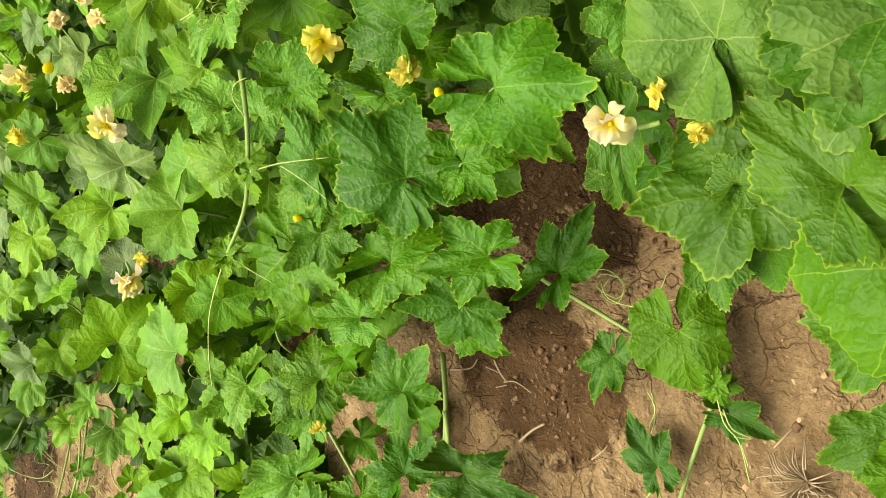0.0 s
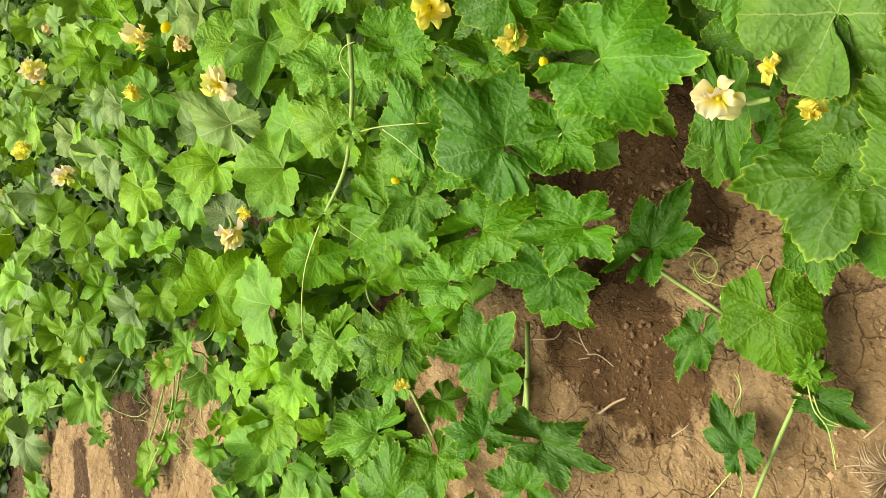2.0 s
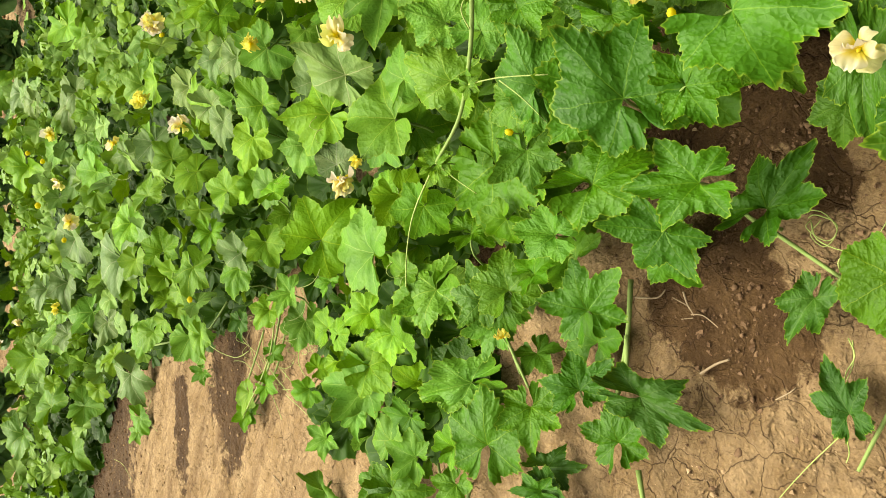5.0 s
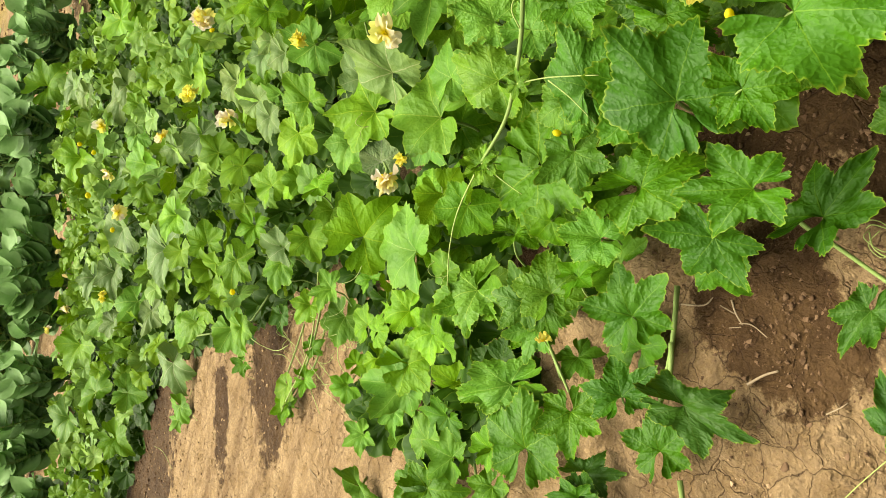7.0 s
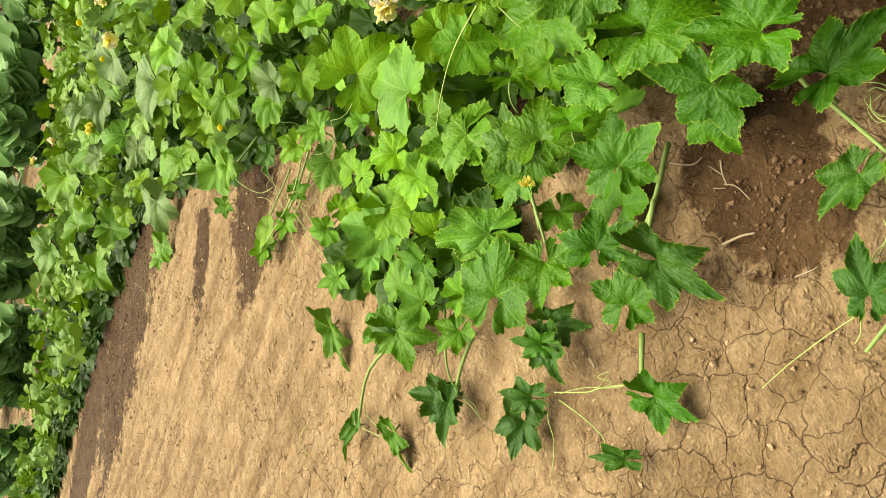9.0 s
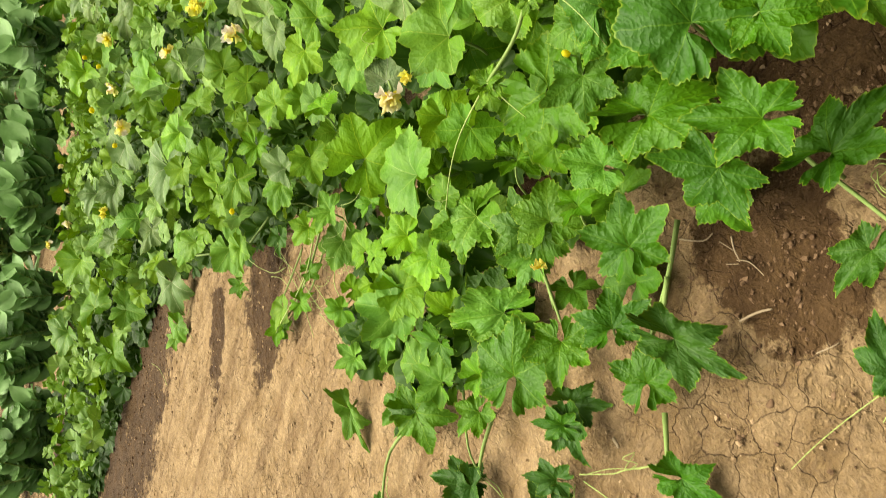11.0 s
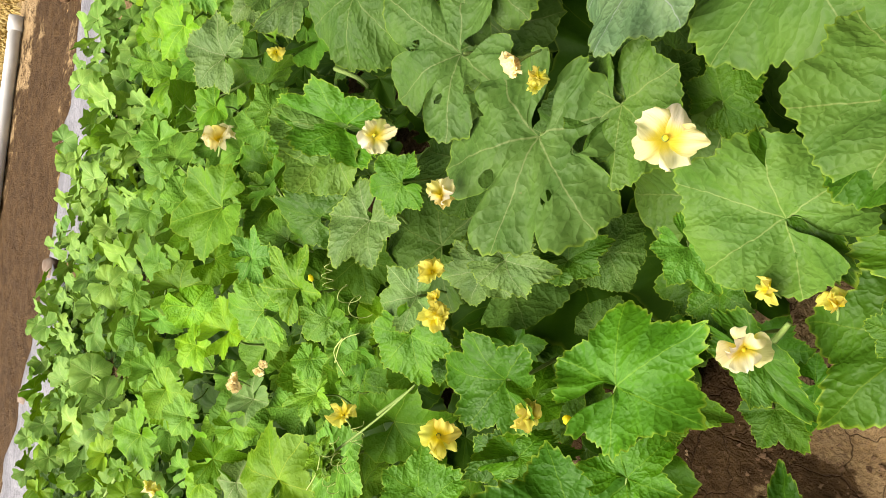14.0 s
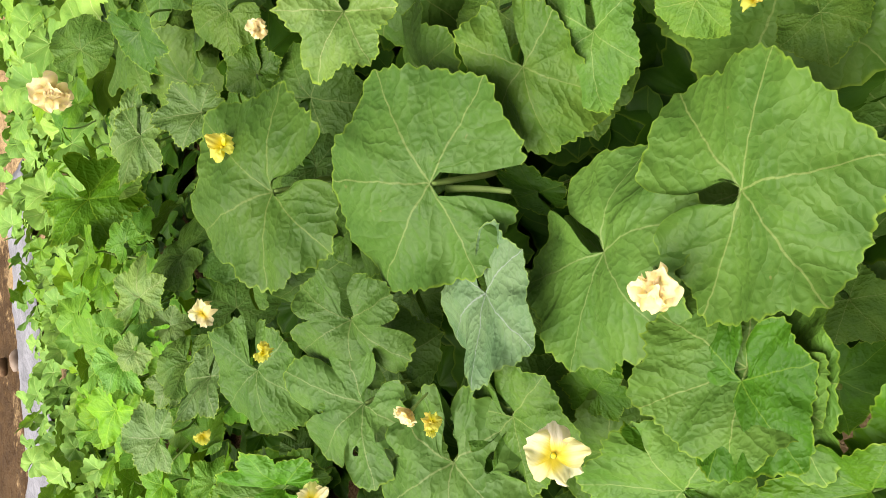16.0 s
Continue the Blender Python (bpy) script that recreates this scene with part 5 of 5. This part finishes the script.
runner("tendril", [(-1.336, 2.900, 0.019), (-1.213, 2.706, 0.018), (-1.168, 2.516, 0.018), (-1.245, 2.559, 0.016)], 0.0013, 0.7, M_TENDRIL, 4)
runner("vine_stem", [(-1.110, 2.502, 0.027), (-1.305, 2.489, 0.027), (-1.482, 2.557, 0.028), (-1.679, 2.658, 0.030)], 0.004)
runner("tendril", [(-2.993, 4.166, 0.019), (-2.900, 3.989, 0.020), (-2.866, 3.788, 0.018)], 0.0013, 0.7, M_TENDRIL, 4)
runner("vine_stem", [(0.344, 1.481, 0.488), (0.357, 1.400, 0.480), (0.383, 1.294, 0.462), (0.407, 1.204, 0.455)], 0.0026)
runner("tendril", [(0.342, 1.431, 0.522), (0.315, 1.448, 0.525), (0.294, 1.497, 0.522)], 0.0016, 0.7, M_TENDRIL, 4)
runner("vine_stem", [(0.571, 2.717, 0.472), (0.584, 3.541, 0.305), (0.618, 4.474, 0.105)], 0.006)
runner("vine_stem", [(0.066, 2.687, 0.387), (0.100, 2.926, 0.369), (0.172, 3.092, 0.389)], 0.005)
runner("tendril", [(0.514, 1.276, 0.536), (0.500, 1.316, 0.533), (0.458, 1.309, 0.523)], 0.0016, 0.7, M_TENDRIL, 4)
runner("vine_stem", [(0.289, 0.672, 0.310), (0.300, 0.635, 0.326), (0.309, 0.609, 0.337)], 0.005)
runner("vine_stem", [(0.395, 1.363, 0.430), (0.408, 1.294, 0.424), (0.417, 1.261, 0.416)], 0.0032)
runner("tendril", [(0.484, 1.322, 0.530), (0.511, 1.281, 0.535), (0.510, 1.238, 0.526)], 0.0015, 0.7, M_TENDRIL, 4)
runner("vine_stem", [(1.052, 1.218, 0.492), (0.992, 1.159, 0.487), (0.958, 1.138, 0.482)], 0.005)
runner("vine_stem", [(0.923, 0.475, 0.497), (0.880, 0.439, 0.480), (0.843, 0.413, 0.463)], 0.006)

runner("tendril", [(0.032, 0.806, 0.020), (0.044, 0.790, 0.032), (0.043, 0.757, 0.020), (0.022, 0.744, 0.032), (0.008, 0.764, 0.020), (0.017, 0.796, 0.032), (0.032, 0.799, 0.020)], 0.0013, 0.7, M_TENDRIL, 4)
runner("tendril", [(0.028, 0.795, 0.025), (0.007, 0.766, 0.037), (0.007, 0.721, 0.025), (0.029, 0.681, 0.037), (0.058, 0.626, 0.025), (0.057, 0.611, 0.037)], 0.0015, 0.7, M_TENDRIL, 4)
runner("tendril", [(-0.027, 0.709, 0.030), (-0.008, 0.715, 0.042), (0.017, 0.705, 0.030), (0.035, 0.675, 0.042)], 0.0015, 0.7, M_TENDRIL, 4)
runner("tendril", [(-0.123, 0.653, 0.020), (-0.141, 0.626, 0.032), (-0.176, 0.631, 0.020), (-0.192, 0.620, 0.032)], 0.0014, 0.7, M_TENDRIL, 4)
runner("tendril", [(-0.050, 0.538, 0.060), (-0.098, 0.501, 0.072), (-0.121, 0.473, 0.060), (-0.167, 0.437, 0.072)], 0.0014, 0.7, M_TENDRIL, 4)
runner("tendril", [(-0.087, 0.514, 0.050), (-0.106, 0.488, 0.062), (-0.110, 0.460, 0.050), (-0.116, 0.482, 0.062)], 0.0014, 0.7, M_TENDRIL, 4)
runner("tendril", [(-0.273, 0.583, 0.020), (-0.288, 0.564, 0.032), (-0.311, 0.565, 0.020)], 0.0013, 0.7, M_TENDRIL, 4)
runner("tendril", [(-0.661, 0.839, 0.030), (-0.741, 0.905, 0.042), (-0.782, 0.935, 0.030), (-0.845, 0.999, 0.042)], 0.002, 0.7, M_TENDRIL, 4)
runner("tendril", [(-0.694, 0.909, 0.040), (-0.721, 0.919, 0.052), (-0.708, 0.889, 0.040), (-0.736, 0.901, 0.052), (-0.697, 0.907, 0.040)], 0.0012, 0.7, M_TENDRIL, 4)
runner("tendril", [(-0.865, 0.995, 0.020), (-0.832, 0.909, 0.032), (-0.829, 0.848, 0.020), (-0.833, 0.804, 0.032), (-0.806, 0.748, 0.020)], 0.0015, 0.7, M_TENDRIL, 4)
runner("tendril", [(-0.890, 1.012, 0.020), (-0.914, 0.981, 0.032), (-0.948, 0.942, 0.020), (-0.991, 0.896, 0.032)], 0.0014, 0.7, M_TENDRIL, 4)
runner("tendril", [(-1.471, 1.631, 0.020), (-1.505, 1.578, 0.032), (-1.472, 1.450, 0.020), (-1.444, 1.391, 0.032)], 0.0015, 0.7, M_TENDRIL, 4)
runner("tendril", [(-1.597, 1.618, 0.020), (-1.514, 1.502, 0.032), (-1.472, 1.428, 0.020)], 0.0018, 0.7, M_TENDRIL, 4)
runner("tendril", [(-1.121, 1.276, 0.030), (-1.092, 1.204, 0.042), (-1.095, 1.156, 0.030)], 0.0014, 0.7, M_TENDRIL, 4)
runner("tendril", [(-1.848, 1.858, 0.020), (-1.919, 1.843, 0.032), (-1.906, 1.751, 0.020)], 0.0014, 0.7, M_TENDRIL, 4)
runner("tendril", [(-1.440, 3.213, 0.060), (-1.536, 3.086, 0.072), (-1.455, 2.814, 0.060), (-1.338, 2.667, 0.072)], 0.0022, 0.7, M_TENDRIL, 4)
runner("tendril", [(-1.233, 2.671, 0.030), (-1.322, 2.569, 0.042), (-1.333, 2.350, 0.030)], 0.002, 0.7, M_TENDRIL, 4)
runner("tendril", [(-1.400, 2.702, 0.020), (-1.391, 2.560, 0.032), (-1.461, 2.362, 0.020)], 0.002, 0.7, M_TENDRIL, 4)
runner("tendril", [(-1.067, 2.404, 0.020), (-1.188, 2.335, 0.032), (-1.218, 2.235, 0.020)], 0.002, 0.7, M_TENDRIL, 4)
runner("tendril", [(-1.202, 3.021, 0.080), (-1.040, 2.875, 0.092), (-0.993, 2.825, 0.080)], 0.002, 0.7, M_TENDRIL, 4)
runner("vine_stem", [(-0.958, 2.620, 0.060), (-1.085, 2.530, 0.072), (-1.285, 2.511, 0.060), (-1.531, 2.557, 0.072), (-1.632, 2.596, 0.060)], 0.0035, 0.7, M_TENDRIL, 4)


def curl(a, b, turns, radius):
    """A tendril that winds like a loose spring from a to b."""
    a, b = Vector(a), Vector(b)
    side = Vector((0, 0, 1)).cross(b - a).normalized()
    n = int(turns * 9)
    runner("tendril", [a.lerp(b, i / n) + radius * min(1, 3 * i / n) * (side * math.sin(6.283 * turns * i / n) + Vector((0, 0, 1 - math.cos(6.283 * turns * i / n)))) for i in range(n + 1)], 0.001, 0.6, M_TENDRIL, 4)


curl((-0.938, 2.191, 0.211), (-1.064, 2.111, 0.157), 4, 0.012)
curl((-0.626, 1.937, 0.282), (-0.875, 2.080, 0.224), 1.5, 0.017)
curl((-1.039, 2.143, 0.140), (-0.905, 1.993, 0.173), 3, 0.012)
curl((-0.841, 3.283, 0.319), (-0.941, 3.271, 0.321), 3, 0.01)
curl((-0.825, 3.105, 0.333), (-0.674, 2.887, 0.359), 1.5, 0.017)
curl((-0.394, 2.136, 0.356), (-0.478, 2.217, 0.337), 3, 0.012)
curl((-1.117, 4.085, 0.348), (-0.967, 3.528, 0.359), 1.5, 0.017)
curl((-0.885, 4.087, 0.333), (-0.779, 3.654, 0.366), 1.2, 0.017)
curl((-1.100, 2.204, 0.129), (-1.306, 2.336, 0.086), 2, 0.017)
curl((-0.993, 2.288, 0.211), (-0.968, 2.097, 0.190), 1.2, 0.017)
curl((0.366, 1.390, 0.503), (0.313, 1.448, 0.505), 3, 0.01)
curl((0.340, 1.405, 0.500), (0.305, 1.376, 0.488), 2, 0.014)
curl((0.377, 1.327, 0.487), (0.337, 1.345, 0.485), 2, 0.012)
curl((0.596, 1.231, 0.542), (0.531, 1.201, 0.519), 2, 0.017)
curl((0.645, 1.245, 0.557), (0.598, 1.259, 0.549), 3, 0.01)
curl((0.321, 1.455, 0.502), (0.276, 1.432, 0.493), 3, 0.01)
curl((-1.147, 2.520, 0.208), (-1.232, 2.423, 0.163), 2, 0.015)
curl((-1.506, 2.932, 0.159), (-1.609, 2.829, 0.103), 2, 0.017)
curl((-0.446, 1.606, 0.286), (-0.472, 1.533, 0.258), 1.5, 0.017)
curl((-0.182, 1.916, 0.426), (-0.233, 1.848, 0.408), 2, 0.014)
sow()


# ---- beyond the bed: bushes, pipes, film, boards, stones
def oval_leaf():
    verts, faces, n, w = [], [], 9, 5
    for i in range(n):
        t = i / (n - 1)
        half = 0.40 * math.sin(math.pi * t ** 0.8) ** 0.75 + 0.004
        for j in range(w):
            s = j / (w - 1) * 2 - 1
            verts.append((half * s, t, 0.10 * abs(s) - 0.22 * t * t + 0.03 * math.sin(9 * t) * s))
    for i in range(n - 1):
        for j in range(w - 1):
            faces.append((i * w + j, i * w + j + 1, (i + 1) * w + j + 1, (i + 1) * w + j))
    return mesh_of("leaf", verts, faces, M_BUSH)


def bush(x, y, size, seed):
    rnd = random.Random(seed)
    b = thing("broadleaf_bush", "leafy dark green bush with large oval leaves beside the vines", "bush", x, y, land(x, y), "bushes behind the vines")
    for k in range(4):
        a = rnd.uniform(0, 6.28)
        dx, dy = 0.30 * size * math.cos(a), 0.22 * size * math.sin(a)
        h = size * rnd.uniform(0.6, 0.85)
        part("stem", mesh_of("stem", *tube([(0, 0, 0), (dx * 0.4, dy * 0.4, h * 0.5), (dx, dy, h)], 0.012, 0.5, 5), M_STEM), b)
        for j in range(13):
            t = 0.12 + 0.88 * j / 12
            yaw = math.degrees(math.atan2(-x, y)) + rnd.uniform(-55, 55)
            s = size * rnd.uniform(0.30, 0.52) * (1.1 - 0.25 * t)
            part("leaf", OVAL, b, pose(dx * t, dy * t, h * t, rnd.uniform(5, 75), rnd.uniform(-30, 30), yaw) @ Matrix.Scale(s, 4))


OVAL = oval_leaf()
for k in range(1, 19):
    bush(-0.55 - 0.30 * k + 0.06 * math.sin(k * 5.1), 8.2 - 0.165 * k + 0.12 * math.sin(k * 2.1), 0.60 + 0.10 * math.sin(k * 1.7), 40 + k)
for k in range(14):
    bush(-1.9 - 0.42 * k, 9.1 - 0.22 * k + 0.1 * math.cos(k * 1.9), 0.62 + 0.08 * math.sin(k * 2.3), 80 + k)
for k in range(9):
    bush(-2.8 - 0.62 * k, 10.3 - 0.33 * k, 0.68 + 0.08 * math.sin(k * 2.9), 110 + k)


def pipe(points, radius, label):
    ob = thing("water_pipe", label, "pipe", *points[0], "irrigation pipes")
    o = Vector(points[0])
    part("pipe_run", mesh_of("pipe_run", *tube([Vector(p) - o for p in points], radius, 1.0, 14), M_PIPE), ob)
    for p, q in ((points[0], points[1]), (points[-1], points[-2])):
        d = (Vector(q) - Vector(p)).normalized()
        part("coupling", mesh_of("coupling", *tube([Vector(p) - o, Vector(p) + d * 0.12 - o], radius * 1.18, 1.0, 14), M_PIPE), ob)


pipe([(x, y, land(x, y) + 0.05) for x, y in ((-0.75, 8.95), (0.0, 8.35), (0.7, 7.80), (1.4, 7.32), (2.3, 6.90), (3.2, 6.50), (4.75, 5.80))], 0.05, "long white plastic water pipe lying on bare soil")
pipe([(-3.1, 11.7, land(0, 11.7) + 0.04), (-1.6, 12.8, land(0, 12.8) + 0.04), (0.0, 13.4, land(0, 13.4) + 0.04), (1.8, 14.0, land(0, 14.0) + 0.04)], 0.038, "thin white plastic pipe on distant soil")


def film(name, line, width, seed, label):
    """A crumpled sheet of mulch film along a line, hugging the soil."""
    n, w, verts, faces = 60, 9, [], []
    (x0, y0), (x1, y1) = line
    d = Vector((x1 - x0, y1 - y0)).normalized()
    for i in range(n):
        t = i / (n - 1)
        for j in range(w):
            s = j / (w - 1)
            off = s * width + 0.05 * noise.noise(Vector((t * 9, s * 2, seed)))
            x, y = x0 + (x1 - x0) * t + d.y * off, y0 + (y1 - y0) * t - d.x * off
            z = land(x, y) + 0.02 + 0.05 * math.sin(math.pi * min(1, s * 0.8)) + 0.022 * noise.noise(Vector((x * 5, y * 5, seed))) + 0.008 * noise.noise(Vector((x * 22, y * 22, seed)))
            verts.append((x - x0, y - y0, z))
    for i in range(n - 1):
        for j in range(w - 1):
            faces.append((i * w + j, (i + 1) * w + j, (i + 1) * w + j + 1, i * w + j + 1))
    ob = thing(name, label, "mulch film", x0, y0, 0, "mulch films", mesh_of(name, verts, faces, M_FILM))
    m = ob.modifiers.new("thickness", "SOLIDIFY")
    m.thickness = 0.003


film("mulch_film", ((0.11, 7.18), (2.41, 5.23)), 0.75, 1, "crumpled silver-grey plastic mulch film along the vine bed")
film("mulch_film", ((2.41, 5.23), (4.98, 3.90)), 0.75, 2, "crumpled silver-grey plastic mulch film along the vine bed")
film("mulch_film", ((-1.3, 11.6), (2.4, 8.75)), 0.30, 3, "grey plastic mulch film beside a weedy row")
film("mulch_film", ((0.1, 13.3), (2.8, 10.6)), 0.28, 4, "grey plastic mulch film beside a weedy row")


def tufts(name, spots, label, tall, wide, material, seed, count=16, thick=0.012):
    """Grass or weeds: many thin bent blades in one mesh."""
    rnd = random.Random(seed)
    verts, faces = [], []
    for x, y in spots:
        for _ in range(count):
            a, h = rnd.uniform(0, 6.28), tall * rnd.uniform(0.4, 1)
            bx, by = x + rnd.gauss(0, wide), y + rnd.gauss(0, wide)
            z, c, s = land(bx, by), math.cos(a), math.sin(a)
            lean, w, i = rnd.uniform(0.2, 0.9) * h, thick * (1 + 1.5 * rnd.random()), len(verts)
            verts += [(bx - s * w, by + c * w, z), (bx + s * w, by - c * w, z), (bx + c * lean * 0.4 - s * w, by + s * lean * 0.4 + c * w, z + h * 0.7),
                      (bx + c * lean * 0.4 + s * w, by + s * lean * 0.4 - c * w, z + h * 0.7), (bx + c * lean, by + s * lean, z + h * 0.8)]
            faces += [(i, i + 1, i + 3, i + 2), (i + 2, i + 3, i + 4)]
    tagged(new(name, mesh_of(name, verts, faces, material)), label, "weeds", "", "stuff")


rw = random.Random(12)
row_spots = [(-0.6 + 3.4 * t + rw.gauss(0, 0.22), 12.0 - 2.3 * t + rw.gauss(0, 0.22)) for t in (rw.random() for _ in range(150))]
tufts("row_weeds", row_spots, "low green weeds growing in the distant row", 0.13, 0.12, M_BUSHLIGHT, 3, 18, 0.008)
dry_spots = [(x, 8.75 - 0.575 * x + abs(rw.gauss(0, 0.6))) for x in (rw.uniform(-0.5, 5.5) for _ in range(150))]
tufts("dry_grass", dry_spots, "yellowed dry grass beside the pipe", 0.07, 0.12, M_HAY, 4, 60, 0.003)


def board(x, y, yaw, length, wide, seed):
    rnd = random.Random(seed)
    bm = bmesh.new()
    bmesh.ops.create_cube(bm, size=1)
    bmesh.ops.scale(bm, vec=(length, wide, 0.03), verts=bm.verts)
    bmesh.ops.subdivide_edges(bm, edges=[e for e in bm.edges if abs(e.verts[0].co.x - e.verts[1].co.x) > 0.1], cuts=8)
    bmesh.ops.bevel(bm, geom=bm.edges[:], offset=0.004, segments=1, affect="EDGES")
    for v in bm.verts:
        v.co.z += 0.008 * math.sin(v.co.x * 2 + seed)
    me = bpy.data.meshes.new("board")
    bm.to_mesh(me)
    bm.free()
    me.materials.append(M_BOARD)
    ob = thing("timber_board", "weathered grey timber board lying on the soil", "board", x, y, land(x, y) + 0.03, "timber boards", me)
    ob.rotation_euler = (0, 0, radians(yaw))


for k in range(3):
    board(5.85 - 0.07 * k, 5.28 - 0.135 * k, -29 + 0.8 * k, 1.9 - 0.1 * k, 0.12, k)


def stone(name, x, y, r, seed, label, material, squash=0.7):
    v, f = lump(seed)
    ob = thing(name, label, "stone" if name == "stone" else "clod", x, y, land(x, y) + r * squash * 0.55, "", mesh_of(name, [(p.x * r, p.y * r * 0.85, p.z * r * squash) for p in v], f, material))
    return ob


stone("stone", 3.98, 4.42, 0.075, 3, "pale rounded stone holding down the film", M_STONE)
stone("stone", 2.30, 5.16, 0.08, 5, "brown stone at the edge of the film", M_STONE)
stone("stone", 1.62, 5.72, 0.075, 6, "brown stone at the edge of the film", M_STONE)
stone("stone", 0.62, 6.6, 0.075, 8, "pinkish stone at the edge of the film", M_STONE)
stone("stone", 4.2, 4.75, 0.07, 9, "dark stone beside the film", M_CLOD)


# ---- on the near soil: clods, sticks, dry roots
def clods(name, spots, label, material):
    verts, faces = [], []
    shapes = [lump(k, 1, 0.9) for k in range(8)]
    for x, y, r in spots:
        v, f = random.choice(shapes)
        base, turn = len(verts), Matrix.Rotation(random.uniform(0, 6.28), 3, "Z")
        z = land(x, y) + 0.25 * r
        verts += [turn @ Vector((p.x * r, p.y * r * 0.8, p.z * r * 0.6)) + Vector((x, y, z)) for p in v]
        faces += [tuple(i + base for i in g) for g in f]
    tagged(new(name, mesh_of(name, verts, faces, material, None, False)), label, "soil crumbs", "", "stuff")


spots = [(random.gauss(-0.05, 0.26), random.gauss(0.87, 0.15), 0.0015 + 0.0055 * random.random() ** 4) for _ in range(1700)]
spots += [(random.gauss(-3.0, 0.8), random.gauss(4.2, 0.3), 0.002 + 0.010 * random.random() ** 4) for _ in range(1400)]
clods("moist_crumbs", spots, "crumbs and small clods of moist dark soil", M_CLOD)
spots = [(random.uniform(-1.6, 0.3), random.uniform(0.4, 1.2), 0.0015 + 0.006 * random.random() ** 5) for _ in range(1500)]
spots += [(random.uniform(-4.5, -1.0), random.uniform(1.5, 4.3), 0.002 + 0.008 * random.random() ** 4) for _ in range(3500)]
spots += [(random.uniform(-7.5, 2.0), random.uniform(8.5, 17.0), 0.01 + 0.035 * random.random() ** 3) for _ in range(2600)]
spots = [q for q in spots if math.hypot(q[0] + 0.1, q[1] - 0.88) > 0.3]
clods("soil_crumbs", spots, "crumbs and small clods of dry tan soil", M_CRUMB)
for k, (x, y, r) in enumerate([(-0.147, 0.891, 0.0072), (-0.125, 0.846, 0.0054), (-0.218, 0.880, 0.0036), (-0.216, 0.859, 0.0042), (-0.425, 0.744, 0.0096), (-0.404, 0.679, 0.0048), (-0.156, 0.875, 0.0060), (-0.103, 0.822, 0.0036), (-0.078, 0.417, 0.0084), (-0.150, 0.892, 0.0048), (-0.133, 0.863, 0.0060), (-0.223, 0.838, 0.0048), (-0.289, 0.889, 0.0036), (-0.354, 0.622, 0.0048), (-0.567, 0.785, 0.0048)]):
    stone("soil_clod", x, y, r, 20 + k, "small clod of dry tan soil", M_CLOD, 0.6)


def twig(points, r, label, category="stick"):
    o = Vector(points[0])
    thing("dry_twig", label, category, *o, "dry twigs", mesh_of("dry_twig", *tube([Vector(p) - o for p in points], r, 0.8, 6), M_STRAW))


twig([(-0.332, 0.876, 0.009), (-0.297, 0.855, 0.008), (-0.276, 0.837, 0.002)], 0.003, "pale broken twig lying on moist soil")
twig([(-0.206, 0.987, 0.006), (-0.227, 0.968, 0.001), (-0.242, 0.938, -0.000)], 0.0022, "thin dry root on the soil")
twig([(-0.228, 0.970, 0.002), (-0.230, 1.007, 0.002)], 0.0014, "thin dry root on the soil")
twig([(-0.239, 0.950, 0.006), (-0.229, 0.927, 0.001), (-0.233, 0.886, 0.003)], 0.0014, "thin dry root on the soil")
twig([(-0.240, 0.939, -0.000), (-0.260, 0.969, 0.000)], 0.0012, "thin dry root on the soil")
twig([(-0.275, 1.094, 0.001), (-0.248, 1.040, 0.005), (-0.223, 1.030, 0.002)], 0.002, "pale dry root on the soil")
twig([(-0.079, 0.421, 0.004), (-0.124, 0.439, -0.000)], 0.002, "dry grass stalk on soil")
twig([(-0.732, 0.992, 0.008), (-0.737, 0.967, 0.009)], 0.005, "pale chip of straw on soil")
twig([(-1.708, 2.341, 0.005), (-1.697, 2.276, 0.004), (-1.695, 2.204, 0.005)], 0.002, "thin dry root on the soil")
twig([(-0.293, 0.724, 0.001), (-0.264, 0.705, 0.006), (-0.253, 0.702, 0.001)], 0.0014, "thin dry root on the soil")


def hay(x, y, n, reach, seed, label):
    """A tuft of dry, splayed grass."""
    rnd = random.Random(seed)
    ob = thing("dry_grass_tuft", label, "dry grass", x, y, land(x, y), "dry grass tufts")
    for k in range(n):
        a, l = rnd.uniform(0, 6.28), reach * rnd.uniform(0.5, 1)
        part("stalk", mesh_of("stalk", *tube([(0, 0, 0.0), (l * 0.5 * math.cos(a), l * 0.5 * math.sin(a), 0.015 + 0.035 * rnd.random()), (l * math.cos(a + rnd.uniform(-0.3, 0.3)), l * math.sin(a + rnd.uniform(-0.3, 0.3)), 0.006 + 0.02 * rnd.random())], 0.0018, 0.5, 4), M_STRAW), ob)


hay(-0.149, 0.379, 30, 0.075, 60, "splayed tuft of dry straw-coloured grass on soil")
hay(-0.171, 0.385, 16, 0.06, 61, "splayed tuft of dry straw-coloured grass on soil")
hay(-1.088, 2.852, 10, 0.12, 62, "splayed tuft of dry straw-coloured grass on soil")
hay(-1.310, 2.830, 10, 0.12, 63, "splayed tuft of dry straw-coloured grass on soil")
hay(-1.488, 2.564, 6, 0.1, 64, "splayed tuft of dry straw-coloured grass on soil")
